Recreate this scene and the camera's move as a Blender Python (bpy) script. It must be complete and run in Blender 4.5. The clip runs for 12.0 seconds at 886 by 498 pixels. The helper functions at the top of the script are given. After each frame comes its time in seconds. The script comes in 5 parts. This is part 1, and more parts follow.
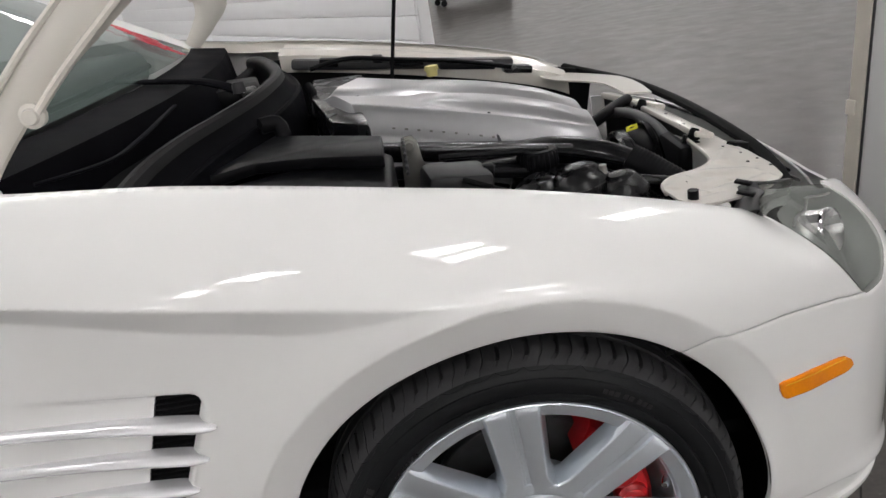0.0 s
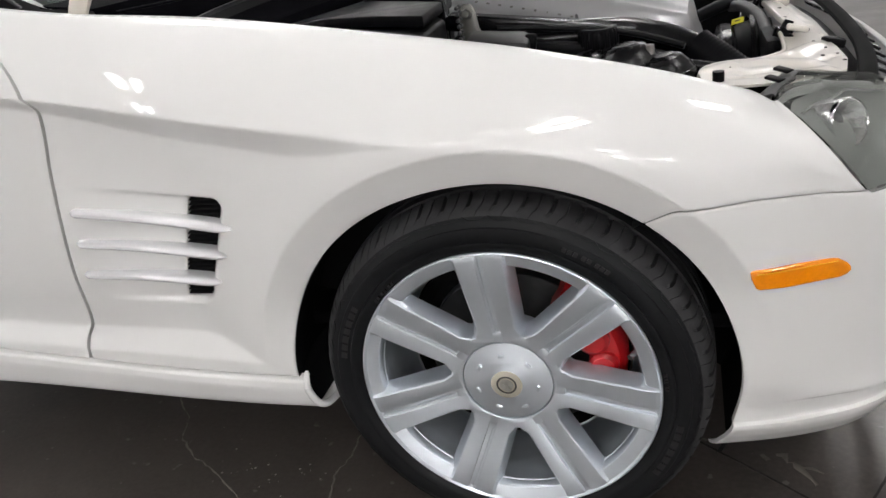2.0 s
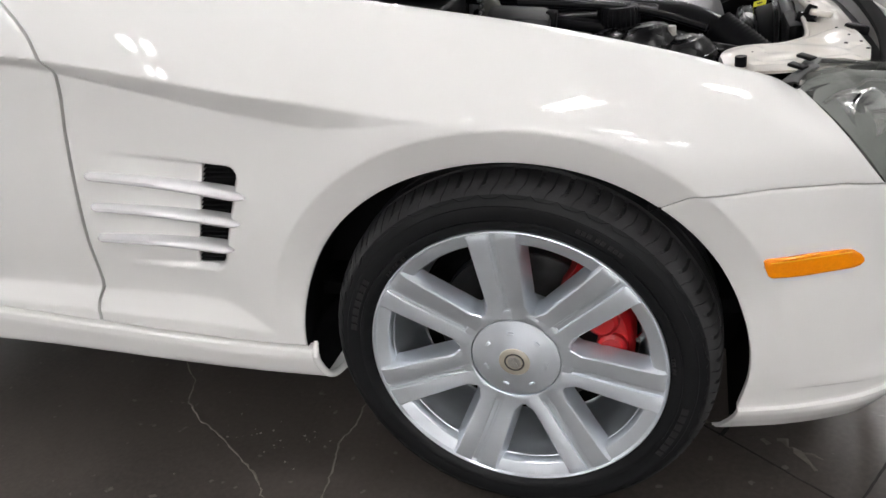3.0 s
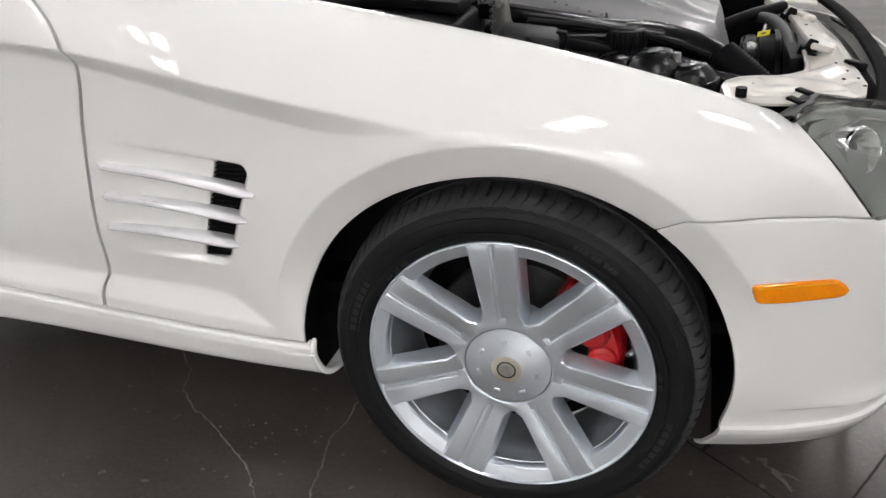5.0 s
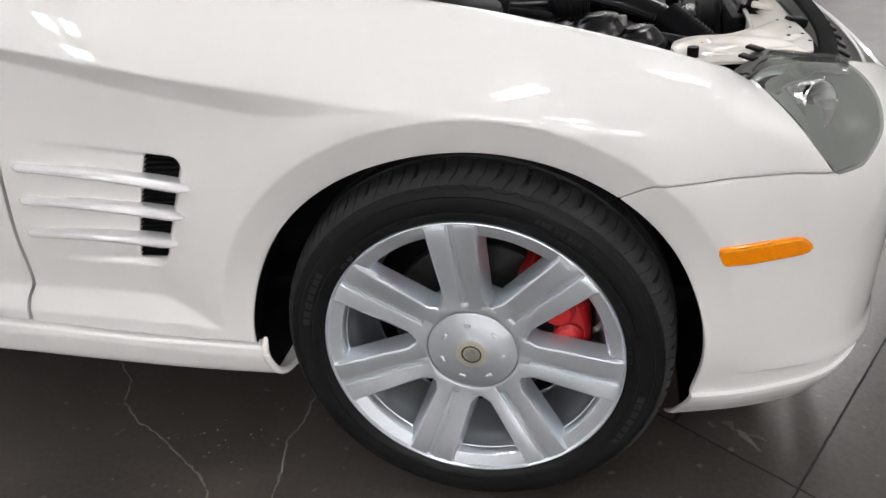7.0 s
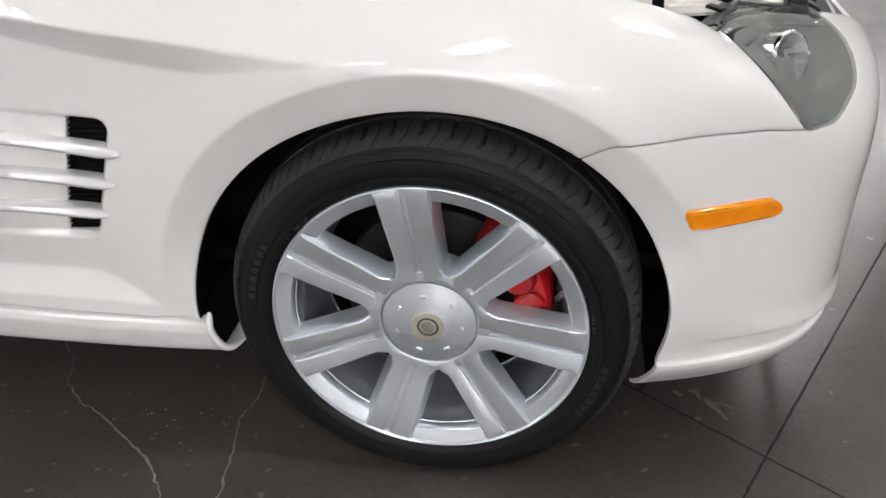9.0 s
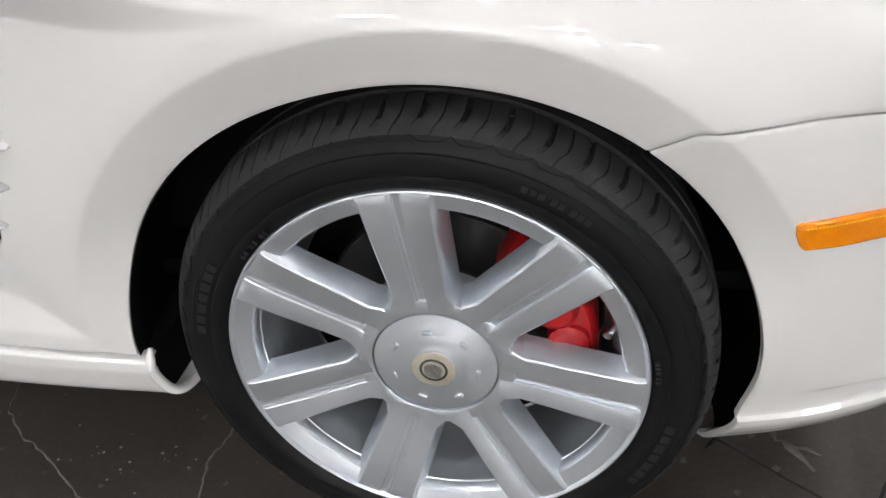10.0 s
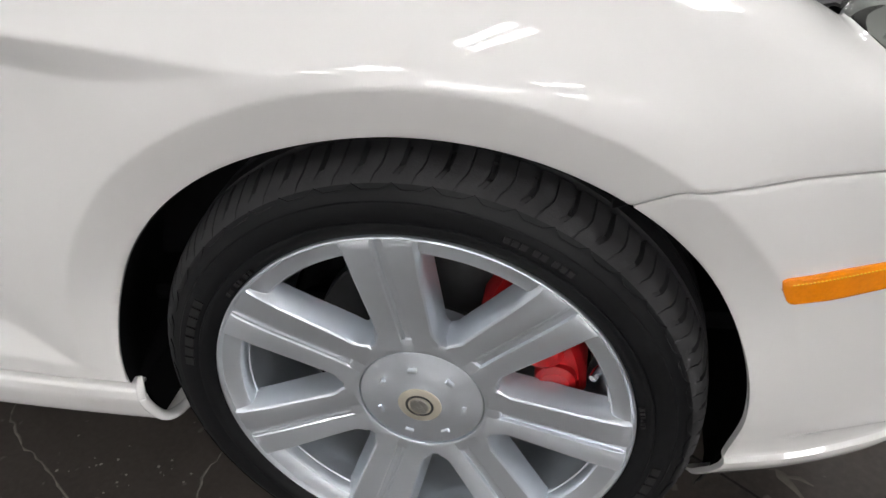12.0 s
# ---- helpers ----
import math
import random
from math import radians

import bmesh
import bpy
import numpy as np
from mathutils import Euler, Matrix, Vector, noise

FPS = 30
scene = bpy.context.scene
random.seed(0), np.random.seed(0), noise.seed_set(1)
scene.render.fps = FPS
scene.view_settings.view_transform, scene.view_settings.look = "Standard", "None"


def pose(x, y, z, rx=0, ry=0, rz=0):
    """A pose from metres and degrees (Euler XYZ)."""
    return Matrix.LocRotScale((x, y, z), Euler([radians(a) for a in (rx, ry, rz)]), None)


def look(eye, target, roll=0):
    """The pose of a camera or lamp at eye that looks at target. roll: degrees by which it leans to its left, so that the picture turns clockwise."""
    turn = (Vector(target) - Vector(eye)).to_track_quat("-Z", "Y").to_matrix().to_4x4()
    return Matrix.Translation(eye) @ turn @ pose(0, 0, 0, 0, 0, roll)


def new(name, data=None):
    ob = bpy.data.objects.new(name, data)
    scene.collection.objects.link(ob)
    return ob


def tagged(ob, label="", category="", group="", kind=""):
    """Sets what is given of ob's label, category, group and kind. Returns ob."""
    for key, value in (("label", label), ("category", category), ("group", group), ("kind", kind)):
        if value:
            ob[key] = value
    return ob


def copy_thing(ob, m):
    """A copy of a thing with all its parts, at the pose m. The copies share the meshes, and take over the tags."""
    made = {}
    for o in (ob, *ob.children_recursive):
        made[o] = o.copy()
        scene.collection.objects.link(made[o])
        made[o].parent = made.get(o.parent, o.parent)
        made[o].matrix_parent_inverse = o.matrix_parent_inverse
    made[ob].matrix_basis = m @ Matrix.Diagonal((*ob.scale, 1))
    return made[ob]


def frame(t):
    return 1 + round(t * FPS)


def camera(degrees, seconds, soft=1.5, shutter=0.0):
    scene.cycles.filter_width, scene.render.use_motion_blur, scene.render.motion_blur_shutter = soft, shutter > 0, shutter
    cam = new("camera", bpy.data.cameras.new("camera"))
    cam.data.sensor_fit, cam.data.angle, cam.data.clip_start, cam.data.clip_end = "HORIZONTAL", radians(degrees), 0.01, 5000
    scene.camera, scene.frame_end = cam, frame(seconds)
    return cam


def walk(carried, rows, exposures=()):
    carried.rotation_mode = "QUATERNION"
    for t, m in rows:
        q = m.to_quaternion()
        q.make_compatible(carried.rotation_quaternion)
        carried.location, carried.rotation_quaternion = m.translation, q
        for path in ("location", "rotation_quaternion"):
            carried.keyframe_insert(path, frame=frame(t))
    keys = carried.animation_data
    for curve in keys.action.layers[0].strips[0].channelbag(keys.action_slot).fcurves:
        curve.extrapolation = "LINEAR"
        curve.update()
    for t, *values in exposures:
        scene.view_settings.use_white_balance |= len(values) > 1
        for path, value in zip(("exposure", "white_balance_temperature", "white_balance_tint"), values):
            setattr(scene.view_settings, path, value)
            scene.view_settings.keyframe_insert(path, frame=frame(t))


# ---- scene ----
cam = camera(60.4, 12.0)
PATH = [
    (0, (-0.064, -0.864, 1.136), (-0.074, 0.993, 0.391), -9.8),
    (0.2, (0.0322, -0.8396, 1.102), (-0.1342, 0.8935, 0.3418), -10.93),
    (0.5, (0.138, -0.819, 1.067), (-0.26, 0.94, 0.202), -10.8),
    (0.7, (0.1674, -0.8371, 1.058), (-0.3161, 0.8022, 0.2275), -11.76),
    (1, (0.187, -0.899, 1.053), (-0.419, 0.803, 0.195), -11.4),
    (1.2, (0.2181, -0.9519, 1.052), (-0.4, 0.6653, 0.2692), -11.28),
    (1.5, (0.261, -0.968, 1.039), (-0.389, 0.742, 0.231), -10.5),
    (2, (0.269, -0.951, 1.024), (-0.331, 0.76, 0.179), -9.6),
    (2.5, (0.263, -0.944, 1.019), (-0.33, 0.744, 0.125), -8.3),
    (3, (0.253, -0.953, 1.036), (-0.351, 0.72, 0.121), -7.8),
    (3.2, (0.2492, -0.9536, 1.047), (-0.3368, 0.6302, 0.1759), -7.52),
    (4.8, (0.2496, -0.9755, 1.069), (-0.3071, 0.6107, 0.183), -4.61),
    (5, (0.253, -0.982, 1.062), (-0.336, 0.697, 0.149), -4.3),
    (5.5, (0.257, -0.987, 1.063), (-0.339, 0.693, 0.158), -4.3),
    (6, (0.247, -0.986, 1.06), (-0.344, 0.696, 0.154), -4.1),
    (6.5, (0.235, -0.953, 1.048), (-0.276, 0.737, 0.109), -4.7),
    (7, (0.207, -0.942, 1.034), (-0.216, 0.76, 0.074), -5.7),
    (7.2, (0.2098, -0.9414, 1.036), (-0.1829, 0.6724, 0.1136), -6.23),
    (8.8, (0.2199, -0.9184, 1.008), (-0.1262, 0.6812, 0.0429), -5.23),
    (9, (0.216, -0.881, 0.997), (-0.127, 0.793, -0.041), -5.3),
    (9.2, (0.2088, -0.8142, 0.9655), (-0.1058, 0.7757, -0.0262), -5.27),
    (9.5, (0.197, -0.706, 0.938), (-0.159, 0.947, -0.13), -6),
    (9.7, (0.1847, -0.6586, 0.91), (-0.1665, 0.9066, -0.1083), -6.18),
    (10, (0.174, -0.612, 0.898), (-0.211, 1.008, -0.209), -6.5),
    (10.5, (0.172, -0.584, 0.887), (-0.214, 1.007, -0.263), -6.8),
    (11, (0.176, -0.588, 0.892), (-0.208, 0.987, -0.279), -6.9),
    (11.5, (0.183, -0.596, 0.925), (-0.235, 0.982, -0.231), -7.2),
    (11.7, (0.1767, -0.6032, 0.9313), (-0.1957, 0.9128, -0.1518), -6.18),
    (12, (0.201, -0.567, 0.945), (-0.22, 1.016, -0.202), -6.6),
]
walk(cam, [(t, look(eye, target, roll)) for t, eye, target, roll in PATH],
     exposures=[(0, -.01), (1.5, .15), (3, .23), (5.5, .23), (7, .25), (9, .32), (10, .40), (10.5, .52), (11, .56), (11.5, .42), (12, .17)])

# ---- world and light ----
world = bpy.data.worlds.new("world")
world.use_nodes = True
scene.world = world
world.node_tree.nodes["Background"].inputs[0].default_value = (0.9, 0.95, 1.0, 1)
world.node_tree.nodes["Background"].inputs[1].default_value = 0.05
TUBE_POWER = 34.0
GRID = 60.0  # degrees by which the building is turned against the car
ROOM = (-14.0, 17.0, -9.5, 9.5, 4.1)  # along and across the building, and the ceiling height


# ---- materials ----
def material(name):
    m = bpy.data.materials.new(name)
    m.use_nodes = True
    return m, m.node_tree.nodes, m.node_tree.links, m.node_tree.nodes["Principled BSDF"]


def surface(name, colour, rough=0.5, metal=0.0, coat=0.0, vary=0.08, scale=30.0, bump=0.0, bump_scale=200.0,
            rough_vary=0.1, spec=0.5, coat_rough=0.03, space="Object", emit=0.0):
    """A plain material with colour and gloss varied at two scales, and fine relief."""
    m, nodes, links, b = material(name)
    at = nodes.new("ShaderNodeTexCoord").outputs[space]
    big = nodes.new("ShaderNodeTexNoise")
    big.inputs["Scale"].default_value, big.inputs["Detail"].default_value = scale * 0.15, 4
    small = nodes.new("ShaderNodeTexNoise")
    small.inputs["Scale"].default_value, small.inputs["Detail"].default_value = scale, 6
    links.new(at, big.inputs["Vector"]), links.new(at, small.inputs["Vector"])
    both = nodes.new("ShaderNodeMath")
    both.operation = "ADD"
    links.new(big.outputs["Fac"], both.inputs[0]), links.new(small.outputs["Fac"], both.inputs[1])
    half = nodes.new("ShaderNodeMapRange")
    half.inputs["From Min"].default_value, half.inputs["From Max"].default_value = 0.6, 1.4
    links.new(both.outputs[0], half.inputs["Value"])
    ramp = nodes.new("ShaderNodeMix")
    ramp.data_type = "RGBA"
    ramp.inputs["A"].default_value = (*[c * (1 - vary) for c in colour], 1)
    ramp.inputs["B"].default_value = (*[min(1, c * (1 + vary)) for c in colour], 1)
    links.new(half.outputs["Result"], ramp.inputs["Factor"])
    links.new(ramp.outputs["Result"], b.inputs["Base Color"])
    gloss = nodes.new("ShaderNodeMapRange")
    gloss.inputs["To Min"].default_value = max(0.02, rough * (1 - rough_vary))
    gloss.inputs["To Max"].default_value = min(1, rough * (1 + rough_vary))
    links.new(small.outputs["Fac"], gloss.inputs["Value"])
    links.new(gloss.outputs["Result"], b.inputs["Roughness"])
    b.inputs["Metallic"].default_value = metal
    b.inputs["Coat Weight"].default_value = coat
    b.inputs["Coat Roughness"].default_value = coat_rough
    b.inputs["Specular IOR Level"].default_value = spec
    if bump:
        n = nodes.new("ShaderNodeTexNoise")
        n.inputs["Scale"].default_value, n.inputs["Detail"].default_value = bump_scale, 5
        links.new(at, n.inputs["Vector"])
        bm_ = nodes.new("ShaderNodeBump")
        bm_.inputs["Strength"].default_value, bm_.inputs["Distance"].default_value = bump, 0.001
        links.new(n.outputs["Fac"], bm_.inputs["Height"])
        links.new(bm_.outputs["Normal"], b.inputs["Normal"])
    return m


def glowing(name, colour, strength):
    m, nodes, links, b = material(name)
    b.inputs["Base Color"].default_value = (*colour, 1)
    b.inputs["Emission Color"].default_value = (*colour, 1)
    b.inputs["Emission Strength"].default_value = strength
    return m


def glass(name, colour, rough=0.02, clear=0.6, dirt=0.1):
    """Thin clear pane: mostly see-through, with the gloss of glass and a film of dirt."""
    m, nodes, links, b = material(name)
    out = nodes["Material Output"]
    b.inputs["Base Color"].default_value = (*colour, 1)
    b.inputs["Roughness"].default_value = rough
    see = nodes.new("ShaderNodeBsdfTransparent")
    see.inputs["Color"].default_value = (*[0.5 + 0.5 * c for c in colour], 1)
    mix = nodes.new("ShaderNodeMixShader")
    n = nodes.new("ShaderNodeTexNoise")
    n.inputs["Scale"].default_value, n.inputs["Detail"].default_value = 18, 5
    r = nodes.new("ShaderNodeMapRange")
    r.inputs["To Min"].default_value, r.inputs["To Max"].default_value = 1 - clear - dirt, 1 - clear + dirt
    links.new(nodes.new("ShaderNodeTexCoord").outputs["Object"], n.inputs["Vector"])
    links.new(n.outputs["Fac"], r.inputs["Value"]), links.new(r.outputs["Result"], mix.inputs["Fac"])
    links.new(see.outputs[0], mix.inputs[1]), links.new(b.outputs[0], mix.inputs[2])
    links.new(mix.outputs[0], out.inputs["Surface"])
    return m


def concrete(name, dark, light):
    """Sealed, worn concrete: blotches, scuffs, pale specks and uneven gloss."""
    m, nodes, links, b = material(name)
    at = nodes.new("ShaderNodeTexCoord").outputs["Object"]

    def tex(scale, detail, rough=0.55, warp=0.0):
        n = nodes.new("ShaderNodeTexNoise")
        n.inputs["Scale"].default_value, n.inputs["Detail"].default_value = scale, detail
        n.inputs["Roughness"].default_value, n.inputs["Distortion"].default_value = rough, warp
        links.new(at, n.inputs["Vector"])
        return n.outputs["Fac"]

    def span(value, a, c, lo=0.0, hi=1.0):
        r = nodes.new("ShaderNodeMapRange")
        for key, v in zip(("From Min", "From Max", "To Min", "To Max"), (a, c, lo, hi)):
            r.inputs[key].default_value = v
        links.new(value, r.inputs["Value"])
        return r.outputs["Result"]

    def blend(f, a, c):
        x = nodes.new("ShaderNodeMix")
        x.data_type = "RGBA"
        links.new(f, x.inputs["Factor"])
        for sock, v in (("A", a), ("B", c)):
            if isinstance(v, tuple):
                x.inputs[sock].default_value = (*v, 1)
            else:
                links.new(v, x.inputs[sock])
        return x.outputs["Result"]

    blotch = blend(span(tex(2.2, 7, 0.6, 0.5), 0.35, 0.68), dark, light)
    grain = blend(span(tex(90, 4), 0.35, 0.75, 0.0, 0.35), blotch, tuple(c * 1.5 for c in light))
    specks = blend(span(tex(38, 2, 0.4), 0.70, 0.75, 0.0, 0.55), grain, (0.22, 0.2, 0.185))
    worn = blend(span(tex(6.5, 8, 0.7, 1.2), 0.62, 0.74, 0.0, 0.25), specks, (0.16, 0.145, 0.13))
    links.new(worn, b.inputs["Base Color"])
    links.new(span(tex(5, 6), 0.3, 0.7, 0.30, 0.40), b.inputs["Roughness"])
    b.inputs["Coat Weight"].default_value, b.inputs["Coat Roughness"].default_value = 0.75, 0.2
    fine = nodes.new("ShaderNodeBump")
    fine.inputs["Strength"].default_value, fine.inputs["Distance"].default_value = 0.4, 0.001
    links.new(tex(170, 3, 0.6), fine.inputs["Height"])
    links.new(fine.outputs["Normal"], b.inputs["Coat Normal"])
    bump = nodes.new("ShaderNodeBump")
    bump.inputs["Strength"].default_value, bump.inputs["Distance"].default_value = 0.03, 0.001
    links.new(tex(60, 5, 0.6), bump.inputs["Height"])
    links.new(bump.outputs["Normal"], b.inputs["Normal"])
    return m


PAINT = surface("white_paint", (0.81, 0.805, 0.795), 0.4, coat=1.0, vary=0.008, scale=4, rough_vary=0.05, coat_rough=0.015)
BAY_PAINT = surface("bay_paint", (0.67, 0.635, 0.58), 0.35, coat=0.7, vary=0.05, scale=14, coat_rough=0.08, bump=0.03, bump_scale=150)
ALLOY = surface("silver_alloy", (0.725, 0.775, 0.835), 0.32, metal=0.80, coat=0.5, vary=0.03, scale=60, rough_vary=0.04, coat_rough=0.08)
STRAKE = surface("silver_strake", (0.80, 0.80, 0.82), 0.26, metal=0.35, coat=0.6, vary=0.02, scale=40)
COVER = surface("silver_plastic", (0.42, 0.42, 0.43), 0.34, metal=0.6, coat=0.2, vary=0.04, scale=40, bump=0.04, bump_scale=900, coat_rough=0.15)
RUBBER = surface("tyre_rubber", (0.0065, 0.007, 0.008), 0.5, vary=0.3, scale=30, bump=0.15, bump_scale=500, rough_vary=0.25, spec=0.2)
TREAD = surface("worn_tread", (0.040, 0.040, 0.042), 0.65, spec=0.2, vary=0.4, scale=25, bump=0.3, bump_scale=300)
DISC = surface("dark_brake_steel", (0.07, 0.07, 0.072), 0.36, metal=0.7, vary=0.2, scale=60)
LETTER = surface("moulded_letters", (0.008, 0.008, 0.009), 0.55, vary=0.2)
BLACK = surface("black_plastic", (0.0055, 0.0055, 0.0065), 0.40, vary=0.3, scale=25, bump=0.08, bump_scale=700, rough_vary=0.3, spec=0.08)
SATIN = surface("satin_black", (0.004, 0.004, 0.005), 0.27, vary=0.3, scale=20, bump=0.03, bump_scale=300, rough_vary=0.15, spec=0.4)
GLOSS = surface("gloss_black", (0.004, 0.004, 0.005), 0.19, vary=0.3, scale=20, bump=0.05, bump_scale=120, rough_vary=0.2, spec=0.4)
DARK = surface("dark_grey_plastic", (0.018, 0.018, 0.020), 0.45, vary=0.2, scale=30, bump=0.08, bump_scale=400, rough_vary=0.15, spec=0.3)
DULL = surface("dull_black", (0.004, 0.004, 0.0045), 0.8, vary=0.4, scale=12, bump=0.2, bump_scale=80, spec=0.12)
SEAL = surface("black_rubber_seal", (0.007, 0.007, 0.008), 0.42, vary=0.25, scale=40, bump=0.06, bump_scale=300, spec=0.07)
COWL = surface("matt_cowl_plastic", (0.006, 0.006, 0.0075), 0.55, vary=0.5, scale=9, bump=0.12, bump_scale=400, rough_vary=0.3, spec=0.008)
GREY = surface("grey_plastic", (0.045, 0.045, 0.048), 0.45, vary=0.15, scale=30, bump=0.08, bump_scale=400)
ZINC = surface("dull_zinc", (0.20, 0.195, 0.18), 0.42, metal=0.6, vary=0.2, scale=60, bump=0.08, bump_scale=300)
STEEL = surface("bare_steel", (0.42, 0.41, 0.39), 0.35, metal=0.9, vary=0.15, scale=50, bump=0.06, bump_scale=400)
CHROME = surface("chrome", (0.75, 0.75, 0.76), 0.08, metal=1.0, vary=0.02)
MIRROR = surface("lamp_reflector", (0.92, 0.92, 0.92), 0.18, metal=0.75, vary=0.03)
RED = surface("red_caliper_paint", (0.42, 0.005, 0.008), 0.38, coat=0.15, vary=0.08, scale=40, bump=0.06, bump_scale=200)
AMBER = surface("amber_lens", (0.95, 0.27, 0.001), 0.12, coat=0.3, vary=0.12, scale=260, bump=0.25, bump_scale=420)
YELLOW = surface("yellow_label", (0.62, 0.58, 0.03), 0.5, vary=0.06)
FILLER = surface("aged_yellow_plastic", (0.55, 0.50, 0.20), 0.5, vary=0.1)
INK = surface("dark_print", (0.03, 0.03, 0.03), 0.5)
CREAM = surface("aged_clear_coat", (0.42, 0.39, 0.32), 0.35, coat=0.5, vary=0.12, scale=70)
BADGE = surface("worn_badge_metal", (0.36, 0.35, 0.33), 0.36, metal=0.8, vary=0.2, scale=120)
LENS = glass("headlamp_lens", (0.42, 0.43, 0.41), 0.03, 0.86, 0.04)
PANE = glass("windscreen_glass", (0.20, 0.27, 0.25), 0.02, 0.62, 0.05)
LAMP_GLASS = surface("projector_glass", (0.10, 0.105, 0.11), 0.05, vary=0.05)
LAMP_BODY = surface("lamp_housing_grey", (0.27, 0.285, 0.275), 0.3, metal=0.3, vary=0.06, scale=20)
SEAT = surface("dark_leather", (0.035, 0.033, 0.033), 0.5, vary=0.2, scale=30, bump=0.2, bump_scale=300)
REDINK = surface("red_marker", (0.5, 0.03, 0.05), 0.6, vary=0.1)
FLOOR = concrete("sealed_concrete", (0.038, 0.0325, 0.0295), (0.080, 0.068, 0.061))
PRISM = surface("amber_prism", (0.95, 0.50, 0.02), 0.15, vary=0.1)
CHIP = surface("pale_grit", (0.34, 0.32, 0.29), 0.8, vary=0.3, scale=80)
CRACK = surface("crack_filler", (0.20, 0.185, 0.165), 0.8, vary=0.45, scale=90, bump=0.3)
JOINT = surface("saw_cut", (0.018, 0.016, 0.015), 0.9, vary=0.3)
STAIN = surface("scraped_patch", (0.13, 0.115, 0.10), 0.6, vary=0.4, scale=60, bump=0.4)
WALL = surface("painted_wall", (0.80, 0.80, 0.80), 0.6, vary=0.03, scale=3, bump=0.1, bump_scale=60)
CEIL = surface("ceiling_white", (0.58, 0.58, 0.58), 0.8, vary=0.05, scale=2)
FILLED = surface("cream_trim_paint", (0.66, 0.62, 0.55), 0.5, vary=0.08, scale=12, bump=0.1, bump_scale=80)
CABINET = surface("white_enamel", (0.86, 0.86, 0.87), 0.35, vary=0.03, scale=5)
TUBE = glowing("fluorescent_tube", (1.0, 0.982, 0.975), TUBE_POWER)
FIXTURE = surface("white_fixture", (0.75, 0.75, 0.74), 0.4, vary=0.03)


# ---- mesh helpers ----
def finish(bm, smooth=True):
    me = bpy.data.meshes.new("mesh")
    bm.normal_update()
    for f in bm.faces:
        f.smooth = smooth
    bm.to_mesh(me)
    bm.free()
    return me


def part(name, bm, material_, parent=None, label="", sharp=35):
    """Links a bmesh or a mesh as one object under a thing or a part."""
    me = finish(bm) if isinstance(bm, bmesh.types.BMesh) else bm
    if sharp and len(me.polygons):
        me.set_sharp_from_angle(angle=radians(sharp))
    me.materials.append(material_)
    ob = new(name, me)
    ob.parent = parent
    if label:
        tagged(ob, label)
    return ob


def block(size, at=(0, 0, 0), bevel=0.004, turn=(0, 0, 0), seg=2, bm=None):
    """A bevelled box, added to bm."""
    b = bmesh.new()
    bmesh.ops.create_cube(b, size=1)
    bmesh.ops.scale(b, vec=size, verts=b.verts)
    if bevel:
        bmesh.ops.bevel(b, geom=list(b.edges), offset=bevel, segments=seg, affect="EDGES", profile=0.5)
    b.transform(pose(*at, *turn))
    return merged(bm, b)


def merged(bm, b):
    if bm is None:
        return b
    me = bpy.data.meshes.new("temp")
    b.to_mesh(me), b.free()
    bm.from_mesh(me)
    bpy.data.meshes.remove(me)
    return bm


def lathe(profile, steps=96, centre=(0, 0, 0), close=False, a0=0.0, a1=360.0):
    """Turns (radius, y) pairs about the y axis through centre."""
    b = bmesh.new()
    full = abs(a1 - a0) >= 360
    rings = []
    for k in range(steps if full else steps + 1):
        a = radians(a0 + (a1 - a0) * k / steps)
        rings.append([b.verts.new((centre[0] + r * math.cos(a), centre[1] + y, centre[2] + r * math.sin(a))) for r, y in profile])
    n = len(profile)
    for k in range(len(rings) if full else len(rings) - 1):
        p, q = rings[k], rings[(k + 1) % len(rings)]
        for i in range(n if close else n - 1):
            j = (i + 1) % n
            b.faces.new((p[i], p[j], q[j], q[i]))
    bmesh.ops.recalc_face_normals(b, faces=b.faces)
    return b


def smooth_path(points, per=8):
    """Catmull-Rom points through the given ones."""
    p = [Vector(q) for q in points]
    out = []
    for i in range(len(p) - 1):
        a, c, d, e = p[max(i - 1, 0)], p[i], p[i + 1], p[min(i + 2, len(p) - 1)]
        for k in range(per):
            t = k / per
            out.append(0.5 * ((2 * c) + (d - a) * t + (2 * a - 5 * c + 4 * d - e) * t * t + (3 * c - a - 3 * d + e) * t ** 3))
    out.append(p[-1])
    return out


